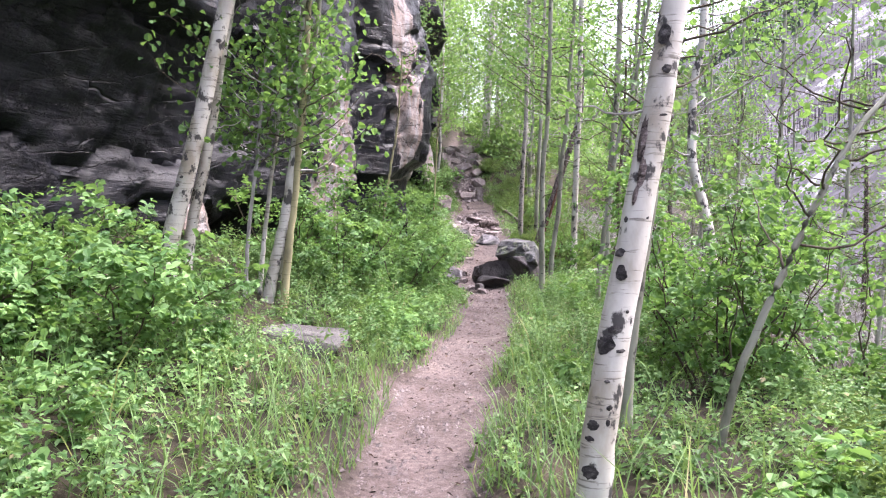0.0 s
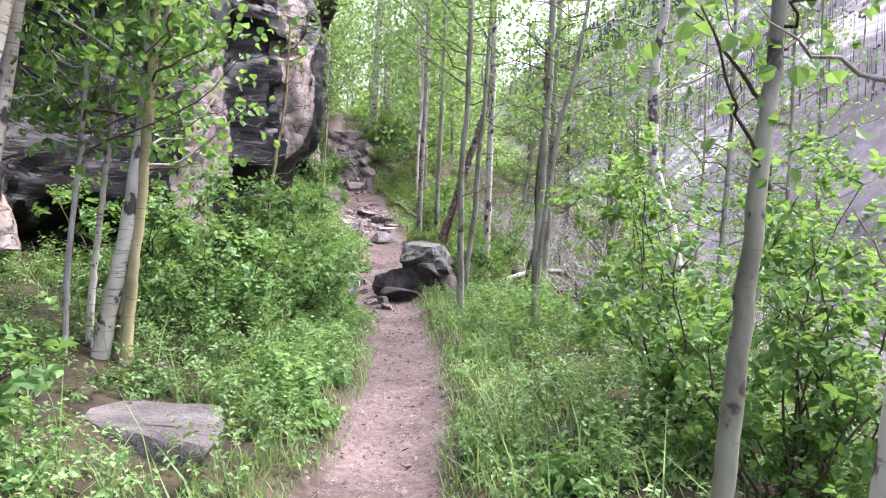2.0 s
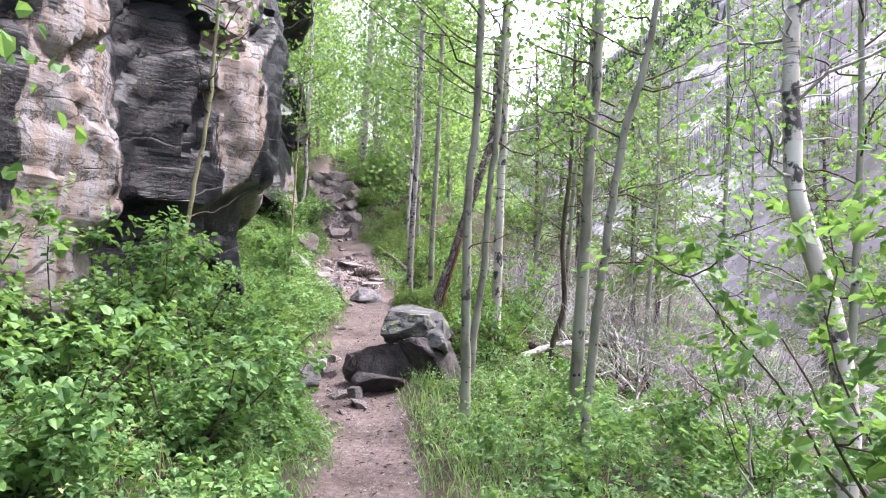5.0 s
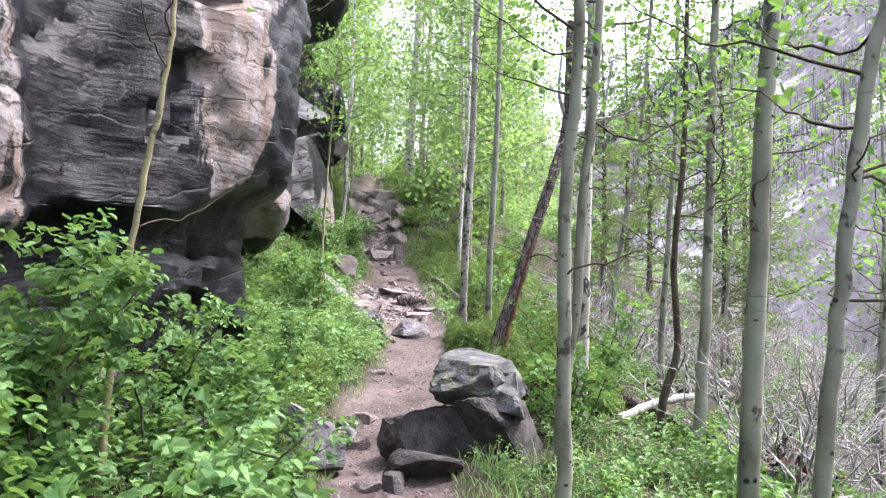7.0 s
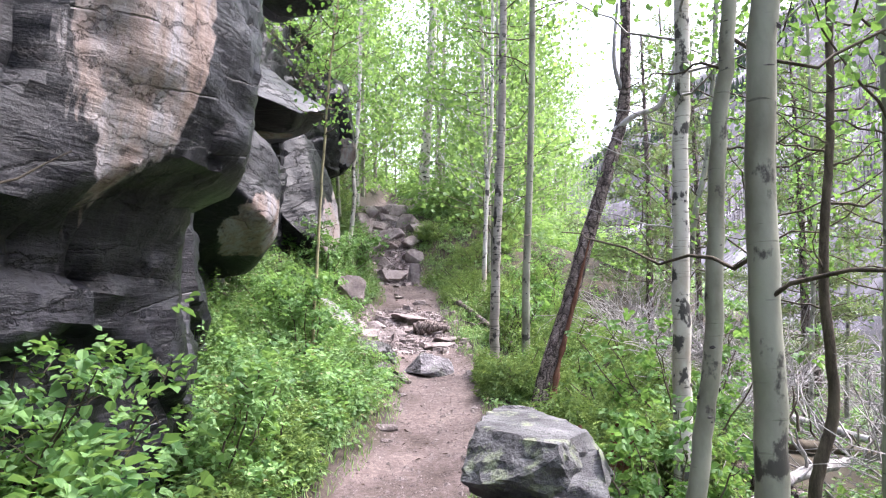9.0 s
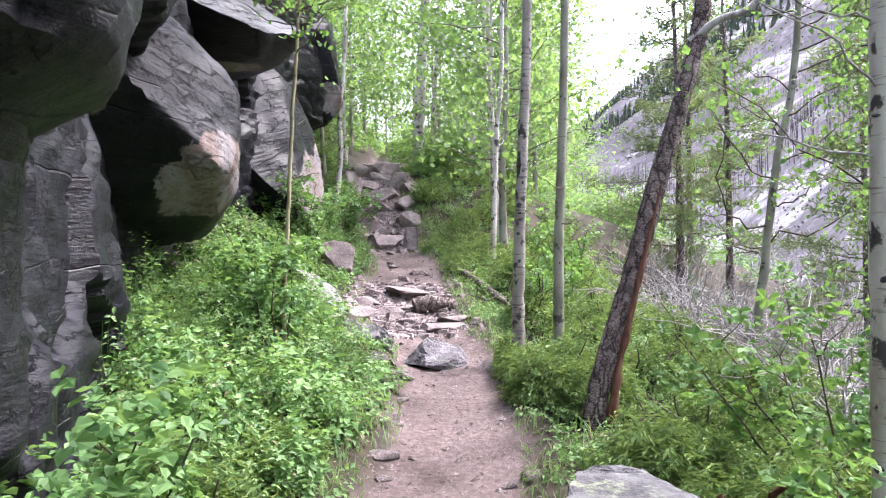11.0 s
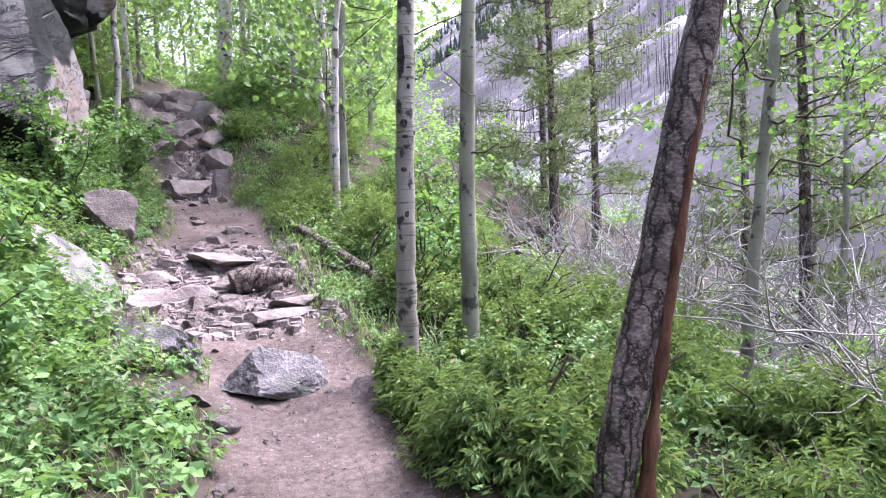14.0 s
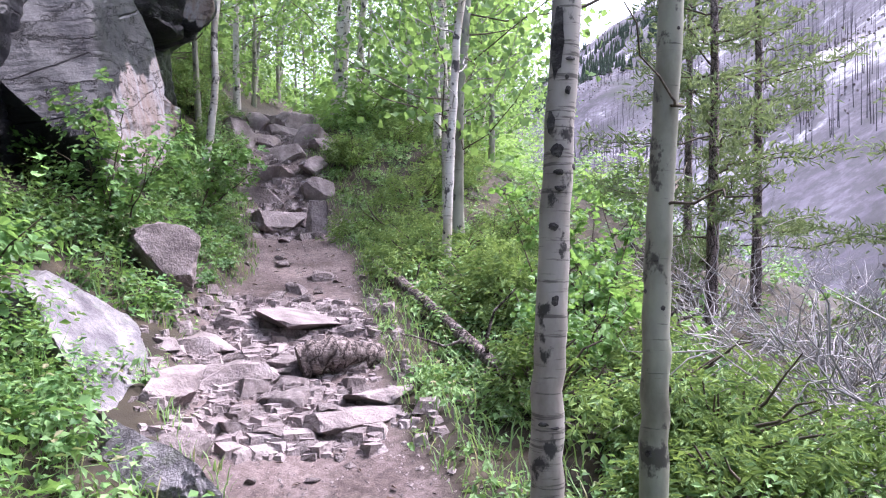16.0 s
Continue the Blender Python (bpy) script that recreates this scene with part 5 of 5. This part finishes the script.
def herbs(name, n, x0, x1, y0, y1, height, radius, tips, per, size, mat, label, seed, long=1.7, gaps=-0.55, round_leaf=True):
    """Clumps of leafy plants: stalks fanning from each foot, leafy sprigs at their ends."""
    y = rng.uniform(y0, y1, n)
    x = rng.uniform(x0, x1, n)
    r = radius * rng.uniform(0.6, 1.35, n)
    keep = clear_of_path(x, y, 0.06 + 0.45 * r) & (x > cliff_line(y) - 0.25) & (wave(x, y, 1.6, seed) > gaps) & open_ground(x, y)
    x, y, r = x[keep], y[keep], r[keep]
    n = len(x)
    near = np.abs(x - trail_x(y)) - trail_w(y)
    h = height * (0.85 + 0.6 * wave(x, y, 1.3, seed + 1)) * rng.uniform(0.5, 1.35, n) * (0.5 + 0.5 * smooth01(near / 0.8))
    k = np.repeat(np.arange(n), tips)
    d = dome(len(k))
    foot_at = np.stack([x, y, land(x, y)], -1)[k]
    off = d * np.stack([r, r, h], -1)[k] * rng.uniform(0.7, 1.08, len(k))[:, None]
    tip = foot_at + off
    tip[:, 2] = np.maximum(tip[:, 2], land(tip[:, 0], tip[:, 1]) + 0.03)
    axis = unit(d * [1, 1, 0.6] + [0, 0, 0.45] + rng.normal(size=(len(k), 3)) * 0.3)
    ln = rng.uniform(1.4, 3.2, len(k)) * size
    base = tip - axis * ln[:, None]
    g = Geo()
    stalks(g, foot_at + rng.normal(size=(len(k), 3)) * [0.02, 0.02, 0], base, 0.0022)
    sprigs(g, base, axis, ln, per, size, long, 0.4, round_leaf)
    tagged(new(name, g.mesh(name, mat)), label, "undergrowth", kind="stuff")


BANK = "dense low green plants covering the bank"
SLOPE = "dense low green plants on the slope"
herbs("undergrowth", 420, -3.8, 0.3, 1.0, 6.5, 0.42, 0.24, 16, 7, 0.042, L_HERB, BANK, 30, 1.7, -1.0, False)
herbs("undergrowth", 260, -3.8, 0.3, 1.0, 6.5, 0.5, 0.22, 12, 6, 0.06, L_BUSH, BANK, 61, 1.5, 0.0)
herbs("undergrowth", 560, -3.4, 0.6, 6.5, 13, 0.4, 0.25, 16, 6, 0.046, L_HERB, BANK, 31, round_leaf=False)
herbs("undergrowth", 300, -3.0, 0.6, 6.5, 13, 0.5, 0.24, 12, 6, 0.062, L_BUSH, BANK, 63, 1.4, 0.0)
herbs("undergrowth", 900, -2.0, 0.8, 13, 30, 0.42, 0.26, 14, 6, 0.055, L_HERB, "dense low green plants under the cliff", 33, round_leaf=False)
herbs("undergrowth", 230, -1.5, 0.6, 13, 20, 0.5, 0.26, 14, 6, 0.05, L_HERB, "dense low green plants under the cliff", 71, 1.8, -0.5, False)
herbs("undergrowth", 160, -1.5, 0.6, 13, 19, 0.5, 0.28, 12, 6, 0.075, L_BUSH, "dense low green plants under the cliff", 73, 1.3, -0.2, False)
herbs("undergrowth", 330, -1.6, 0.8, 13, 24, 0.52, 0.24, 12, 6, 0.062, L_BUSH, "dense low green plants under the cliff", 65, 1.4, 0.0, False)
herbs("undergrowth", 800, 0.1, 4.4, 1.2, 13, 0.36, 0.24, 15, 6, 0.046, L_HERB, SLOPE, 35, round_leaf=False)
herbs("undergrowth", 330, 0.4, 4.4, 1.2, 13, 0.5, 0.24, 12, 6, 0.062, L_ASPEN, SLOPE, 67, 1.3, 0.0)
herbs("undergrowth", 170, 1.3, 3.4, 15, 22, 0.3, 0.24, 13, 6, 0.052, L_HERB, SLOPE, 75, 1.7, -0.95, False)
herbs("undergrowth", 650, 1.2, 5.0, 13, 32, 0.34, 0.26, 13, 6, 0.058, L_HERB, SLOPE, 37, round_leaf=False)
herbs("undergrowth", 520, 4.0, 16, 4, 42, 0.7, 0.5, 14, 6, 0.1, L_BUSH, "green brush scattered down the valley side", 39, 1.3, -0.1, False)
herbs("brush", 560, -9, 9, 29, 60, 1.7, 0.8, 18, 6, 0.15, L_FAR, "bright green brush covering the upper slope", 41, 1.3, -0.7, False)


def grass(name, n, x0, x1, y0, y1, height, seed):
    y = rng.uniform(y0, y1, n)
    x = rng.uniform(x0, x1, n)
    edge = np.abs(x - trail_x(y)) - trail_w(y)
    keep = clear_of_path(x, y, -0.02) & (x > cliff_line(y) - 0.2) & (rng.random(n) < 0.07 + 0.93 * np.exp(-np.maximum(edge, 0) / 0.4)) & (wave(x, y, 2.4, seed) > -0.5) & open_ground(x, y)
    x, y, edge = x[keep], y[keep], edge[keep]
    g = Geo()
    blades(g, np.stack([x, y, land(x, y) - 0.01], -1), height * (0.45 + 0.55 * smooth01(edge / 0.4)), 0.004, 1.1)
    tagged(new(name, g.mesh(name, L_GRASS)), "tufts of green grass along the footpath", "grass", kind="stuff")


grass("grass", 46000, -3.0, 2.6, 1.0, 13, 0.19, 51)
grass("tall_grass", 4000, -3.0, 1.5, 1.2, 8, 0.42, 55)
grass("grass", 46000, -1.4, 3.4, 13, 28, 0.17, 53)

# ---------- the far hillside ----------


def hill_brush():
    n = 24000
    x = 24 + 330 * rng.random(n) ** 1.6
    y = x * rng.uniform(0.25, 3.4, n)
    keep = wave(x, y, 0.09, 71) + 0.6 * wave(x, y, 0.33, 72) > -0.05
    x, y = x[keep], y[keep]
    g = Geo()
    leaves(g, np.stack([x, y, land(x, y)], -1), 0.2 + 0.004 * x, 0.1, 1.0, rng.normal(size=(len(x), 3)) * [0.6, 0.6, 0.2] + [0, 0, 0.8], False)
    tagged(new("hillside_brush", g.mesh("hillside_brush", L_BRUSH)), "dry mauve-grey brush scattered over the far hillside", "brush", kind="stuff")


hill_brush()


def snags():
    g, f = Geo(), Geo()
    n = 13000
    x = 58 + 560 * rng.random(n) ** 1.3
    y = x * rng.uniform(0.3, 3.6, n)
    z = land(x, y)
    keep = wave(x, y, 0.06, 61) + 0.5 * wave(x, y, 0.2, 62) > -0.12
    x, y, z = x[keep], y[keep], z[keep]
    n = len(x)
    h = rng.uniform(3, 8.5, n)
    r = 0.05 + 0.0004 * x
    green = (wave(x, y, 0.03, 63) > 0.1) & (rng.random(n) < 0.8)
    ang = np.array([0.3, 2.4, 4.5])
    v = np.stack([np.stack([x + r * np.cos(a), y + r * np.sin(a), z - 0.5], -1) for a in ang] + [np.stack([x + rng.normal(size=n) * 0.2, y, z + h], -1)], 1)
    d = v[~green]
    g.add(d.reshape(-1, 3), (np.arange(len(d))[:, None, None] * 4 + np.array([(0, 1, 3), (1, 2, 3), (2, 0, 3)])[None]).reshape(-1, 3))
    for low, wide, up in ((0.5, 1.3, 0.55), (3.0, 0.9, 0.8), (5.5, 0.55, 1.0)):
        ang = np.linspace(0, 6.28, 6)[:-1]
        xs, ys, zs, hs = x[green], y[green], z[green], h[green]
        c = np.stack([np.stack([xs + wide * np.cos(a) * rng.uniform(0.7, 1.2, len(xs)), ys + wide * np.sin(a), zs + low * hs / 10 - rng.uniform(0, 0.4, len(xs))], -1) for a in ang] + [np.stack([xs, ys, zs + hs * up], -1)], 1)
        f.add(c.reshape(-1, 3), (np.arange(len(c))[:, None, None] * 6 + np.array([(k, (k + 1) % 5, 5) for k in range(5)])[None]).reshape(-1, 3))
    tagged(new("burnt_forest", g.mesh("burnt_forest", M_SNAG)), "grey standing dead trees over the far hillside", "dead trees", kind="stuff")
    tagged(new("far_firs", f.mesh("far_firs", L_DARKFIR)), "patches of dark green firs on the far hillside", "far trees", kind="stuff")


snags()
